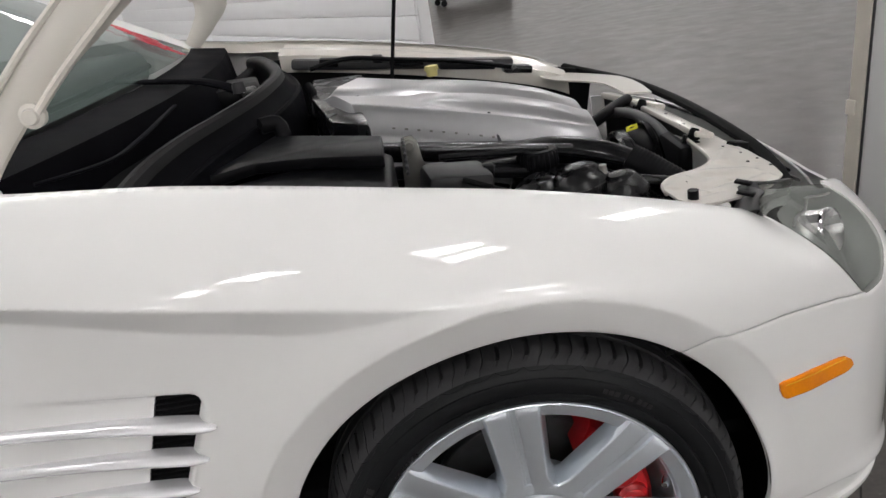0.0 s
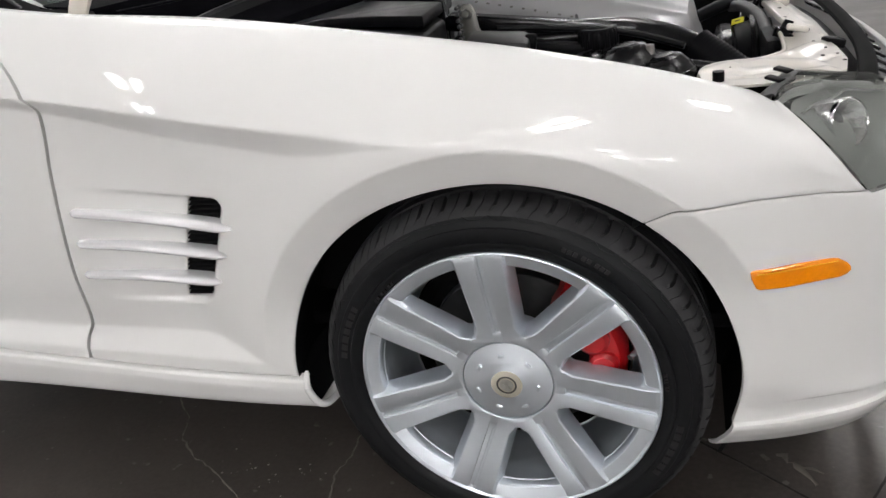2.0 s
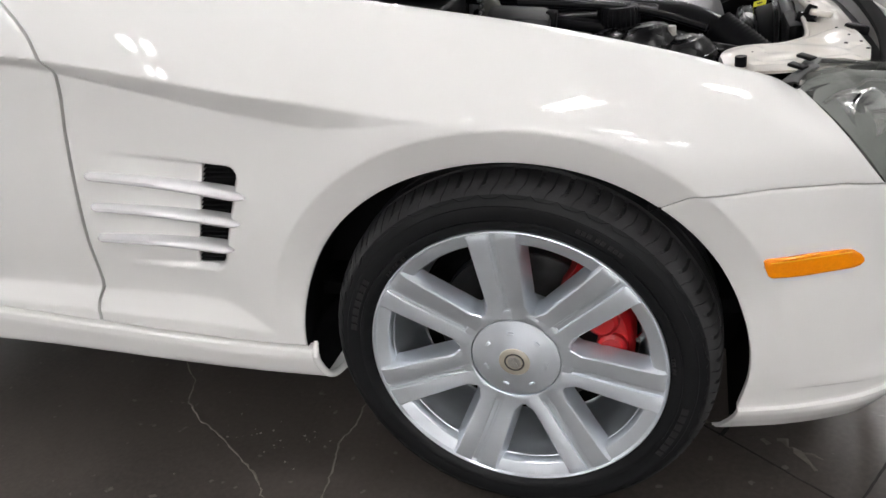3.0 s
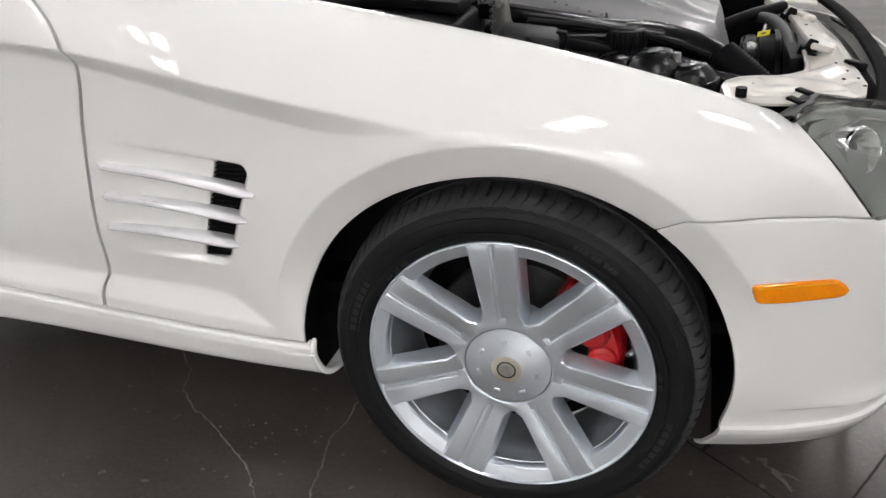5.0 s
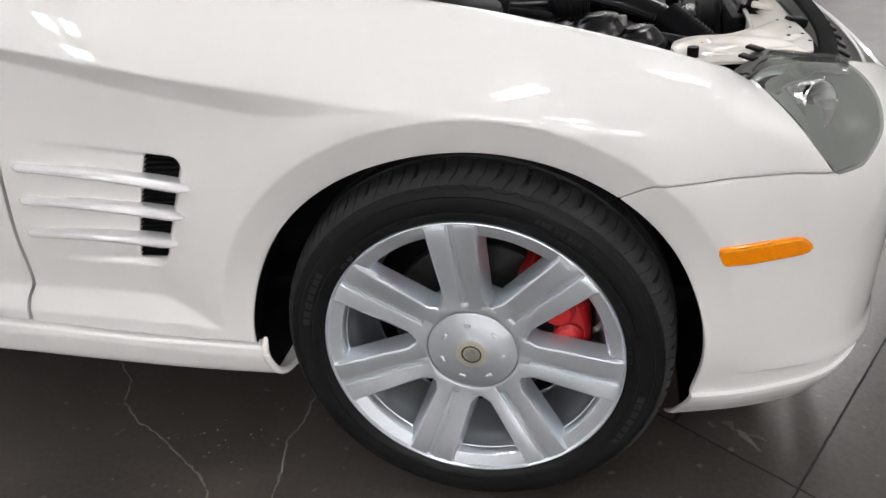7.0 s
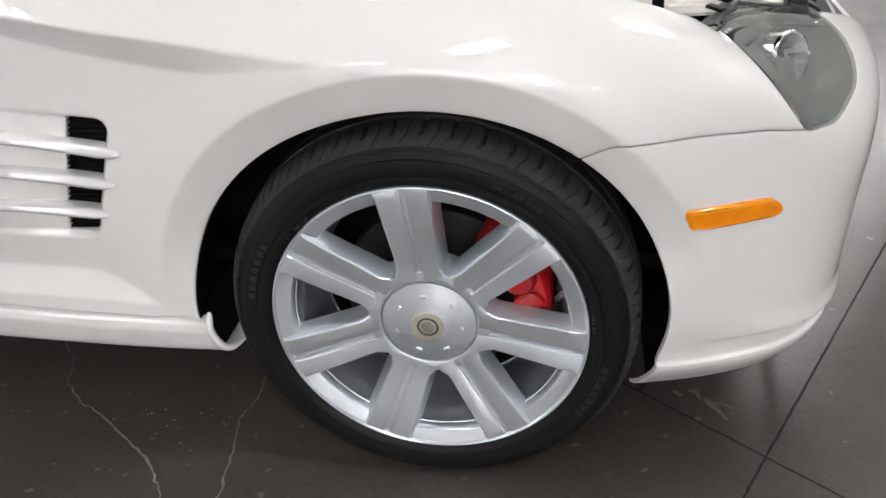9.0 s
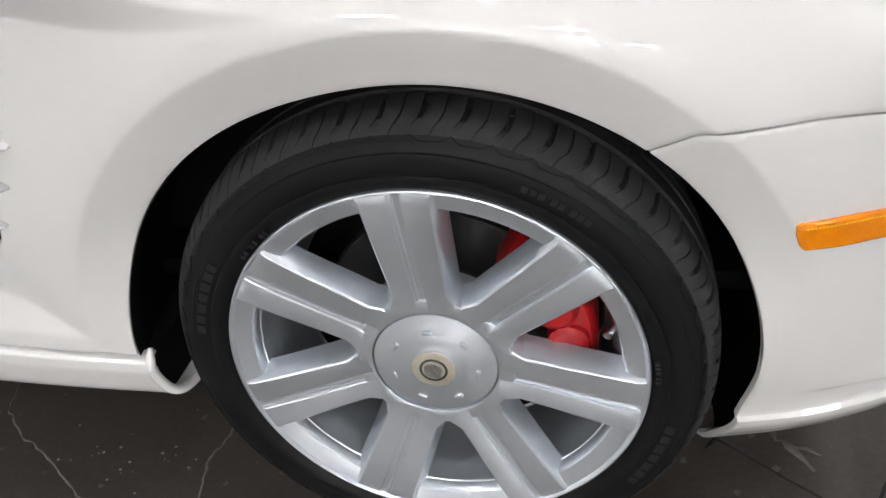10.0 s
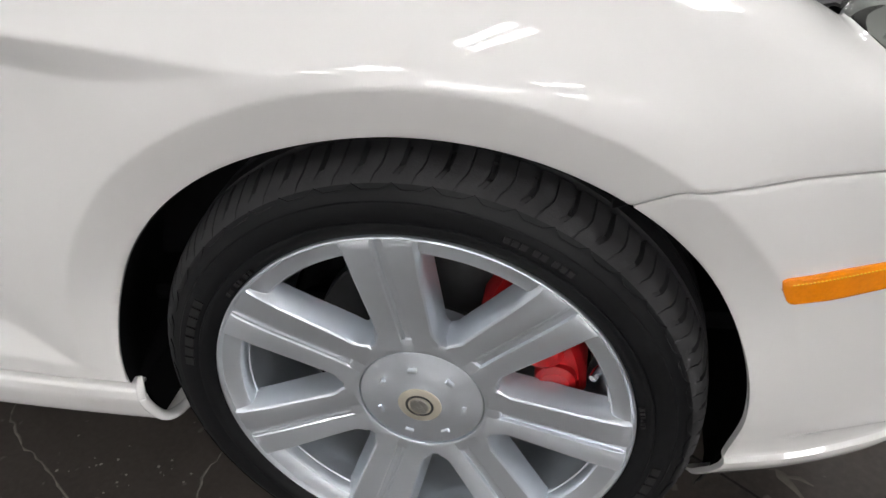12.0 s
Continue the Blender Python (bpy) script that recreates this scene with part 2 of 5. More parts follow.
def tube(points, radius, sides=12, per=8, flat=1.0, ribs=0.0, bm=None, up=(0, 0, 1)):
    """A tube along a smooth line; radius may be a list (one for each point); ribs: depth of corrugation."""
    path = smooth_path(points, per) if per > 1 else [Vector(q) for q in points]
    n = len(path)
    radii = [radius] * n if not isinstance(radius, (list, tuple)) else [float(np.interp(i / (n - 1), np.linspace(0, 1, len(radius)), radius)) for i in range(n)]
    b = bmesh.new()
    rings = []
    for i, c in enumerate(path):
        d = (path[min(i + 1, n - 1)] - path[max(i - 1, 0)]).normalized()
        s = d.cross(Vector(up))
        s = s.normalized() if s.length > 1e-4 else Vector((1, 0, 0))
        u = s.cross(d)
        r = radii[i] - (ribs if i % 2 else 0)
        rings.append([b.verts.new(c + s * (r * math.cos(a)) + u * (r * flat * math.sin(a))) for a in (2 * math.pi * k / sides for k in range(sides))])
    for p, q in zip(rings, rings[1:]):
        for k in range(sides):
            b.faces.new((p[k], p[(k + 1) % sides], q[(k + 1) % sides], q[k]))
    b.faces.new(rings[0]), b.faces.new(rings[-1][::-1])
    bmesh.ops.recalc_face_normals(b, faces=b.faces)
    return merged(bm, b)


def slab(outline, axis, a, c, bevel=0.003, bm=None, seg=2):
    """A flat outline (pairs in the two other axes) given thickness from a to c along the axis."""
    b = bmesh.new()
    k = "xyz".index(axis)

    def at(p, v):
        q = list(p)
        q.insert(k, v)
        return q
    low = [b.verts.new(at(p, a)) for p in outline]
    high = [b.verts.new(at(p, c)) for p in outline]
    b.faces.new(low), b.faces.new(high[::-1])
    for i in range(len(outline)):
        j = (i + 1) % len(outline)
        b.faces.new((low[i], high[i], high[j], low[j]))
    bmesh.ops.recalc_face_normals(b, faces=b.faces)
    if bevel:
        bmesh.ops.bevel(b, geom=list(b.edges), offset=bevel, segments=seg, affect="EDGES", profile=0.5)
    return merged(bm, b)


def sheet(fn, nu, nv, thick=None):
    """A grid surface: fn(u, v) for u, v from 0 to 1 gives a place."""
    b = bmesh.new()
    g = [[b.verts.new(fn(i / nu, j / nv)) for j in range(nv + 1)] for i in range(nu + 1)]
    for i in range(nu):
        for j in range(nv):
            b.faces.new((g[i][j], g[i + 1][j], g[i + 1][j + 1], g[i][j + 1]))
    bmesh.ops.recalc_face_normals(b, faces=b.faces)
    if thick:
        bmesh.ops.solidify(b, geom=list(b.faces), thickness=thick)
    return b


def ease(a, c, v):
    t = np.clip((np.asarray(v, float) - a) / (c - a), 0, 1)
    return t * t * (3 - 2 * t)


def spline(table):
    """Smooth curve through (x, y) pairs, as a function of arrays."""
    xs, ys = np.array([p[0] for p in table], float), np.array([p[1] for p in table], float)
    d = np.diff(ys) / np.diff(xs)
    m = np.zeros(len(xs))
    m[0], m[-1] = d[0], d[-1]
    for i in range(1, len(xs) - 1):
        m[i] = 0 if d[i - 1] * d[i] <= 0 else 2 * d[i - 1] * d[i] / (d[i - 1] + d[i])

    def f(v):
        v = np.clip(np.asarray(v, float), xs[0], xs[-1])
        i = np.clip(np.searchsorted(xs, v) - 1, 0, len(xs) - 2)
        h = xs[i + 1] - xs[i]
        t = (v - xs[i]) / h
        return (ys[i] * (1 + 2 * t) * (1 - t) ** 2 + h * m[i] * t * (1 - t) ** 2 + ys[i + 1] * t * t * (3 - 2 * t) + h * m[i + 1] * t * t * (t - 1))
    return f

# ---- the car's skin ----
# The side runs along x; y = 0 is the outer face of the front wheel, the car's middle is y = 0.85.
MID = 0.85
HUB = (0.0, 0.309)  # wheel centre, x and z
PLAN = [(-2.2, 0.0), (-1.6, 0.0), (-1.0, 0.0), (-0.5, 0.0), (-0.2, 0.0), (0.0, 0.0), (0.1, 0.001), (0.2, 0.006), (0.28, 0.015), (0.35, 0.029), (0.42, 0.046),
        (0.48, 0.066), (0.53, 0.090), (0.575, 0.126), (0.615, 0.182), (0.65, 0.27), (0.675, 0.38), (0.695, 0.53), (0.705, 0.7), (0.707, 0.85)]
_p = smooth_path([(x, y, 0) for x, y in PLAN] + [(x, 2 * MID - y, 0) for x, y in PLAN[-2:8:-1]], 24)
PX, PY = np.array([v.x for v in _p]), np.array([v.y for v in _p])
PS = np.concatenate([[0], np.cumsum(np.hypot(np.diff(PX), np.diff(PY)))])
PS -= np.interp(0.0, PX[:200], PS[:200])
_tx, _ty = np.gradient(PX, PS), np.gradient(PY, PS)
PNX, PNY = _ty / np.hypot(_tx, _ty), -_tx / np.hypot(_tx, _ty)  # outward

def flowing(points, degree, lo, hi):
    """A smooth polynomial line through about these points, straight beyond lo and hi."""
    c = np.polyfit([p[0] for p in points], [p[1] for p in points], degree)
    d = np.polyder(c)

    def f(v):
        v = np.asarray(v, float)
        w = np.clip(v, lo, hi)
        return np.polyval(c, w) + np.polyval(d, w) * (v - w)
    return f


_crest = flowing([(-0.82, 0.850), (-0.675, 0.831), (-0.6, 0.820), (-0.508, 0.803), (-0.405, 0.786), (-0.32, 0.768), (-0.14, 0.733), (0.0, 0.712), (0.2, 0.688), (0.35, 0.658), (0.45, 0.630)], 4, -0.85, 0.45)


def crest(s):
    w = ease(0.40, 0.60, s)
    return _crest(np.minimum(s, 0.46)) * (1 - w) + 0.50 * w



def band(s):
    """Height of the sculpted ledge under the shoulder line."""
    s = np.asarray(s, float)
    return 0.001 + (0.018 + 0.024 * ease(-0.85, -0.34, s)) * ease(-0.06, -0.30, s) ** 0.9



_brow_line = flowing([(-0.72, 0.962), (-0.6, 0.941), (-0.43, 0.911), (-0.25, 0.879), (-0.11, 0.852), (0.025, 0.824), (0.165, 0.788), (0.235, 0.770), (0.3, 0.751), (0.36, 0.729), (0.41, 0.704)], 5, -0.72, 0.41)


KNOTS = (-0.6, -0.35, -0.15, 0.05, 0.2, 0.33, 0.42)  # stations along the wing


def at_knots(values):
    return spline(list(zip(KNOTS, values)))


brow_lift = at_knots((-0.0003, 0.0060, 0.0058, 0.0050, 0.0050, 0.0060, -0.0008))
shoulder_power = at_knots((2.4, 2.566, 2.624, 4.470, 4.737, 3.753, 3.755))
shoulder_firm = at_knots((0.668, 0.590, 0.499, 0.601, 0.708, 0.526, 0.0))
shoulder_knee = at_knots((0.01, 0.01, 0.03, 0.10, 0.25, 0.35, 0.35))
tuck = spline([(-2.2, 0.05), (-0.6, 0.0400), (-0.35, 0.0463), (-0.15, 0.0463), (0.05, 0.0575), (0.2, 0.0522), (0.33, 0.0492), (0.42, 0.0737), (0.44, 0.077), (0.52, 0.100), (0.62, 0.125), (0.8, 0.13), (3, 0.13)])


def _brow(s):
    return _brow_line(s) + brow_lift(s)


def brow(s):
    s = np.asarray(s, float)
    return np.where(s < 0.425, _brow(s), 0.0) + np.where(s >= 0.425, 0.6975, 0.0)


flank = spline([(0.1, -0.07), (0.160, -0.052), (0.167, -0.040), (0.185, -0.027), (0.205, -0.0145), (0.222, -0.0074), (0.2280, -0.0068), (0.2300, -0.0088), (0.2320, -0.0135), (0.245, -0.0130), (0.27, -0.0090), (0.31, -0.002), (0.36, 0.000), (0.45, 0.003), (0.55, 0.009), (0.62, 0.011), (0.72, 0.010), (0.9, 0.008)])
ramp_top = spline([(-2.2, 0.440), (-1.0, 0.418), (-0.71, 0.409), (-0.602, 0.405), (-0.52, 0.399), (-0.455, 0.374), (-0.405, 0.346), (-0.36, 0.338), (3, 0.338)])
ramp_low = spline([(-2.2, 0.420), (-1.0, 0.380), (-0.728, 0.366), (-0.566, 0.357), (-0.405, 0.346), (-0.36, 0.338), (3, 0.338)])


def gentle(k, width):
    """k where it is above 0, else 0, with a rounded knee."""
    return 0.5 * (k + np.sqrt(k * k + width * width))



AX, AZ = 0.007, 0.311  # middle of the wheel opening


def arch_r(s, z, grow=0.0):
    """1 on the edge of the wheel opening, or on a line that far outside it."""
    rx = np.where(np.asarray(s) < AX, 0.366, 0.344) + grow * 0.95
    return np.hypot((s - AX) / rx, (z - AZ) / (0.346 + grow * 1.04))


VENT_L = spline([(0.44, -0.545), (0.484, -0.530), (0.652, -0.469), (0.70, -0.452)])
VENT_R = spline([(0.44, -0.496), (0.484, -0.478), (0.645, -0.408), (0.70, -0.386)])


def vent_top(s):
    return 0.657 + (-0.41 - s) * 0.12


def vent_bottom(s):
    return 0.459 + (-0.49 - s) * 0.04


def rounded(a, c, r):
    """Joins two distances into a corner of radius r."""
    return np.minimum(np.maximum(a, c) + r, 0) + np.hypot(np.maximum(a + r, 0), np.maximum(c + r, 0)) - r


def rise(s, z):
    """Outward swell of the skin from the plan line."""
    s, z = np.asarray(s, float), np.asarray(z, float)
    zc = crest(s)
    w = ease(0.33, 0.52, s)
    zt = _brow(s) * (1 - w) + 0.6975 * w
    low = flank(np.minimum(z, zc))
    # sculpted ledge under the shoulder line
    t = (zc - z) / np.maximum(band(s), 1e-3)
    fall = np.clip(t, 0, 1)
    sharp = 1 - (0.75 * fall + 0.25 * fall * fall * (3 - 2 * fall))
    share = ease(-0.05, -0.34, s)
    depth = (0.012 + 0.017 * ease(-0.95, -0.34, s)) * (1 - ease(-0.50, 0.32, s))
    ledge = depth * np.where(t > 0, share * sharp + (1 - share) * ease(0.26, 0.0, zc - z), 1.0)
    # shoulder that turns in towards the bonnet edge
    q = np.clip((z - zc) / (zt - zc), -3, 1.6)
    knee = shoulder_knee(s)
    soft = 0.5 * (q + np.sqrt(q * q + knee * knee))
    firm = shoulder_firm(s)
    over = -(flank(zc) + depth + tuck(s)) * (firm * soft + (1 - firm) * soft ** shoulder_power(s))
    over = over + np.maximum(z - zc, 0) * (np.clip(s, -0.8, 0.42) - 0.1) * (-0.0174 + 0.1404 * (np.clip(s, -0.8, 0.42) - 0.1))
    h = low + ledge + over
    # ramp above the sill
    w = 1 - ease(-0.52, -0.38, s)
    k, k2 = ramp_top(s) - z, ramp_low(s) - z
    h = h + 0.43 * (gentle(k, 0.002) - gentle(k2, 0.002)) - w * 0.012 * np.exp(-(np.minimum(k, 0) / 0.07) ** 2)
    # soft ridge low on the nose
    h = h + ease(0.37, 0.56, s) * 0.013 * np.exp(-((z - 0.272 + 0.02 * ease(0.4, 0.9, s)) / np.where(z > 0.272 - 0.02 * ease(0.4, 0.9, s), 0.024, 0.0055)) ** 2)
    # swelling round the wheel, falling away on a chamfered lip
    r = arch_r(s, z, 0.052)
    up = np.clip((z - AZ) / (0.39 * np.maximum(r, 0.3)), -1, 1)
    amp = (0.008 + 0.006 * np.clip(up, 0, 1) ** 2) * ease(-0.5, 0.15, up)
    out = np.maximum(r - 1, 0) * 0.39
    gap_ = np.maximum(1 - r, 0) * 0.39
    lip = np.where(r < 1, 1.0, np.exp(-(out / 0.0666) ** 2))
    low_end = np.where(s < AX, ease(-0.02, 0.50, up), ease(0.10, 0.55, up))
    h = h + 1.2 * amp * lip - low_end * 0.44 * np.maximum(gap_ - 0.0005, 0)
    # hollow that leads into the side vent
    vt, vb = vent_top(s), vent_bottom(s)
    inside = ease(0.0, -0.012, rounded(s - VENT_R(z) - 0.011, np.maximum(z - vt, vb - z), 0.030))
    lead = ease(-0.70, -0.50, s + 0.3 * (0.565 - z) * 0.38)
    return h - 0.010 * inside * lead


def skin(s, z, extra=0.0):
    """Place on the car's skin at s along its side and nose, and height z."""
    h = rise(s, z) + extra
    x, y = np.interp(s, PS, PX), np.interp(s, PS, PY)
    nx, ny = np.interp(s, PS, PNX), np.interp(s, PS, PNY)
    return np.stack([x + nx * h, y + ny * h, np.asarray(z, float) + 0 * s], -1)


def along(x):
    """s of the plan line at x on the near side."""
    k = int(np.argmax(PX))
    return np.interp(x, PX[:k], PS[:k])


def panel(edge, s0, s1, z0, z1, step=0.006, extra=0.0, fold=0.014, roll=0.0012, far=False):
    """A pressed panel: the part of the skin where edge(s, z) < 0, with its border rolled and folded inwards."""
    ns, nz = int((s1 - s0) / step), int((z1 - z0) / step)
    S, Z = np.meshgrid(np.linspace(s0, s1, ns + 1), np.linspace(z0, z1, nz + 1), indexing="ij")
    cs, cz = 0.25 * (S[1:, 1:] + S[:-1, 1:] + S[1:, :-1] + S[:-1, :-1]), 0.25 * (Z[1:, 1:] + Z[:-1, 1:] + Z[1:, :-1] + Z[:-1, :-1])
    keep = edge(cs, cz) < 0
    count = np.zeros(S.shape, int)
    for di in (0, 1):
        for dj in (0, 1):
            count[di:ns + di, dj:nz + dj] += keep
    rim = (count > 0) & (count < 4)
    a, c = S[rim].copy(), Z[rim].copy()
    for _ in range(5):
        d = edge(a, c)
        gs, gz = (edge(a + 1e-4, c) - edge(a - 1e-4, c)) / 2e-4, (edge(a, c + 1e-4) - edge(a, c - 1e-4)) / 2e-4
        g = np.maximum(gs * gs + gz * gz, 0.05)
        a, c = a - np.clip(d * gs / g, -step, step), c - np.clip(d * gz / g, -step, step)
    S[rim], Z[rim] = np.clip(a, s0, s1), np.clip(c, z0, z1)
    sunk = np.zeros(S.shape)
    sunk[rim] = roll
    P = skin(S, Z, extra - sunk)
    D = skin(S, Z, extra - sunk - fold)
    if far:
        P[..., 1], D[..., 1] = 2 * MID - P[..., 1], 2 * MID - D[..., 1]
    b = bmesh.new()
    verts = {}

    def vert(i, j):
        if (i, j) not in verts:
            verts[i, j] = b.verts.new(P[i, j])
        return verts[i, j]
    for i, j in zip(*np.nonzero(keep)):
        try:
            b.faces.new((vert(i, j), vert(i + 1, j), vert(i + 1, j + 1), vert(i, j + 1)))
        except ValueError:
            pass
    back = {v: k for k, v in verts.items()}
    inner = {}
    for e in [e for e in b.edges if len(e.link_faces) == 1]:
        pair = []
        for v in e.verts:
            if v not in inner:
                inner[v] = b.verts.new(D[back[v]])
            pair.append(inner[v])
        b.faces.new((e.verts[0], e.verts[1], pair[1], pair[0]))
        e.smooth = False
    bmesh.ops.remove_doubles(b, verts=b.verts, dist=0.0004)
    bmesh.ops.recalc_face_normals(b, faces=b.faces)
    return b


door_line = spline([(0.30, -0.79), (0.356, -0.777), (0.384, -0.773), (0.413, -0.760), (0.435, -0.755), (0.533, -0.737), (0.70, -0.705), (0.812, -0.681), (0.835, -0.686), (0.868, -0.700), (0.905, -0.730), (0.93, -0.760), (0.954, -0.797), (0.966, -0.84), (0.985, -0.93)])
sill_line = spline([(-2.2, 0.40), (-1.03, 0.362), (-0.787, 0.344), (-0.52, 0.325), (-0.347, 0.320), (0, 0.32)])
def wing_line(s):
    """Seam between wing and bumper: a short rise from the wheel, then level to the headlamp."""
    return np.interp(s, (0.10, 0.214, 0.255, 0.263, 0.357, 0.45, 0.53, 0.7), (0.516, 0.579, 0.6025, 0.6045, 0.606, 0.602, 0.588, 0.55))
GAP = 0.0035


def lamp_side(s, z):
    """Below 0 on the wing's side of the headlamp."""
    a, c = 0.428, 0.517
    dx, dz = c - a, 0.579 - 0.702
    n = math.hypot(dx, dz)
    bow = -0.003 * np.sin(np.clip((s - a) / dx, 0, 1) * math.pi)
    return -((s - a) * dz - (z - 0.702) * dx) / n - bow


def wing_edge(s, z):
    d = np.maximum(door_line(z) - s + GAP, z - brow(s))
    d = np.maximum(d, sill_line(s) - z + GAP * 0.7)
    d = np.maximum(d, (1 - arch_r(s, z)) * 0.34)
    d = np.maximum(d, np.where(s > 0.1, wing_line(s) - z + 0.0011, -1))
    d = np.maximum(d, np.where(s > 0.3, lamp_side(s, z) + 0.0012, -1))
    hole = np.maximum(VENT_L(z) - s, rounded(s - VENT_R(z), np.maximum(z - vent_top(s) + 0.007, vent_bottom(s) + 0.011 - z), 0.016))
    return np.maximum(d, -(hole - 0.0))


def door_edge(s, z):
    d = np.maximum(s - door_line(z) + GAP, z - brow(s) + 0.004)
    return np.maximum(d, sill_line(s) - z + GAP * 0.7)


# outline of the headlamp's clear cover: wing edge, upper rim, inner edge
LAMP_IN = spline([(0.53, 0.44), (0.575, 0.500), (0.583, 0.536), (0.595, 0.568), (0.609, 0.603), (0.618, 0.625), (0.632, 0.652), (0.645, 0.684), (0.659, 0.715), (0.674, 0.738), (0.70, 0.748)])
lamp_roof = spline([(0.3, 0.69), (0.425, 0.6985), (0.5, 0.704), (0.6, 0.702), (0.7, 0.688), (0.785, 0.668), (0.9, 0.65)])


def lamp_edge(s, z):
    d = np.maximum(np.maximum(-lamp_side(s, z) + 0.0012, 0.590 - z), z - lamp_roof(s))
    return np.maximum(d, (s - LAMP_IN(z)) * 0.9)


def bumper_edge(s, z):
    d = np.maximum((1 - arch_r(s, z)) * 0.34, 0.160 - z)
    d = np.maximum(d, AX + 0.1 - s)
    top = np.where(s < 0.516, wing_line(np.minimum(s, 0.53)) - 0.0011, np.interp(s, (0.78, 0.84, 0.95, 1.1), (0.672, 0.655, 0.60, 0.585)))
    d = np.maximum(d, z - top)
    lamp = np.maximum.reduce([-lamp_side(s, z) + 0.0012, (s - LAMP_IN(z)) * 0.9 - 0.003, 0.588 - z])
    d = np.maximum(d, np.where(s > 0.505, -lamp, -1))
    mouth = np.maximum.reduce([0.84 - s, z - 0.40, 0.25 - z])
    return np.maximum(d, -mouth)


# ---- the room ----
X0, X1, Y0, Y1, TOP = ROOM


def room():
    made = []
    for name, size, at, mat, label, cat in (
            ("floor", (X1 - X0, Y1 - Y0, 0.2), ((X0 + X1) / 2, (Y0 + Y1) / 2, -0.1), FLOOR, "dark sealed concrete workshop floor with cracks and scuffs", "floor"),
            ("ceiling", (X1 - X0, Y1 - Y0, 0.15), ((X0 + X1) / 2, (Y0 + Y1) / 2, TOP + 0.075), CEIL, "plain white workshop ceiling with strip lights", "ceiling"),
            ("wall_west", (0.2, Y1 - Y0, TOP), (X0 - 0.1, (Y0 + Y1) / 2, TOP / 2), WALL, "plain painted white workshop wall", "wall"),
            ("wall_east", (0.2, Y1 - Y0, TOP), (X1 + 0.1, (Y0 + Y1) / 2, TOP / 2), WALL, "plain painted white workshop wall", "wall"),
            ("wall_south", (X1 - X0, 0.2, TOP), ((X0 + X1) / 2, Y0 - 0.1, TOP / 2), WALL, "plain painted white workshop wall", "wall"),
            ("wall_north", (X1 - X0, 0.2, TOP), ((X0 + X1) / 2, Y1 + 0.1, TOP / 2), WALL, "plain painted white workshop wall", "wall")):
        b = block(size, at, 0)
        b.transform(pose(0, 0, 0, 0, 0, GRID))
        ob = new(name, finish(b, False))
        ob.data.materials.append(mat)
        made.append(tagged(ob, label, cat, kind="structure"))
    return made[0]


floor_ob = room()


def strip(points, width, z, bm=None, ragged=0.4, thick=0.0006, seed=1):
    """A thin ragged line lying on the floor."""
    rnd = random.Random(seed)
    path = []
    for (ax, ay), (cx, cy) in zip(points, points[1:]):
        n = max(2, int(math.hypot(cx - ax, cy - ay) / 0.012))
        for k in range(n):
            t = k / n
            path.append((ax + (cx - ax) * t + rnd.uniform(-1, 1) * width * ragged * 1.3, ay + (cy - ay) * t + rnd.uniform(-1, 1) * width * ragged * 1.3))
    path.append(points[-1])
    b = bm or bmesh.new()
    last = None
    for i, (x, y) in enumerate(path):
        q = path[min(i + 1, len(path) - 1)]
        p = path[max(i - 1, 0)]
        d = Vector((q[0] - p[0], q[1] - p[1], 0)).normalized()
        w = width * rnd.uniform(1 - ragged, 1 + ragged) * 0.5
        side = Vector((-d.y, d.x, 0)) * w
        row = [b.verts.new(Vector((x, y, z - thick)) + side * 1.1), b.verts.new(Vector((x, y, z)) + side * 0.7), b.verts.new(Vector((x, y, z)) - side * 0.7), b.verts.new(Vector((x, y, z - thick)) - side * 1.1)]
        if last:
            for k in range(3):
                b.faces.new((last[k], row[k], row[k + 1], last[k + 1]))
        last = row
    bmesh.ops.recalc_face_normals(b, faces=b.faces)
    return b


CRACKS = [[(-1.02, 0.52), (-0.907, 0.307), (-0.85, 0.25), (-0.825, 0.184), (-0.747, 0.118), (-0.70, 0.10), (-0.631, 0.05), (-0.542, -0.008), (-0.48, -0.082), (-0.44, -0.2), (-0.46, -0.33)],
          [(-0.36, 0.42), (-0.402, 0.217), (-0.395, 0.16), (-0.41, 0.101), (-0.393, 0.037), (-0.378, -0.057), (-0.36, -0.18), (-0.31, -0.34)]]
JOINTS = [[(-0.5, 0.86), (0.305, 0.255), (0.533, 0.082), (1.6, -0.72)], [(0.47, -0.03), (0.533, 0.082), (0.793, 0.537), (1.9, 2.45)]]
for i, line in enumerate(CRACKS):
    part("crack", strip(line, 0.0028, 0.0006, ragged=0.75, seed=3 + i), CRACK, floor_ob, sharp=0)
for i, (line, width) in enumerate((([(0.435, 0.245), (0.465, 0.205), (0.485, 0.165)], 0.009), ([(0.47, 0.21), (0.50, 0.195)], 0.005), ([(0.40, 0.235), (0.412, 0.222)], 0.006), ([(-0.62, -0.30), (-0.60, -0.315)], 0.006), ([(-0.25, -0.42), (-0.235, -0.43)], 0.005))):
    part("scraped_patch", strip(line, width, 0.0005, ragged=0.75, seed=31 + i), STAIN, floor_ob, sharp=0)
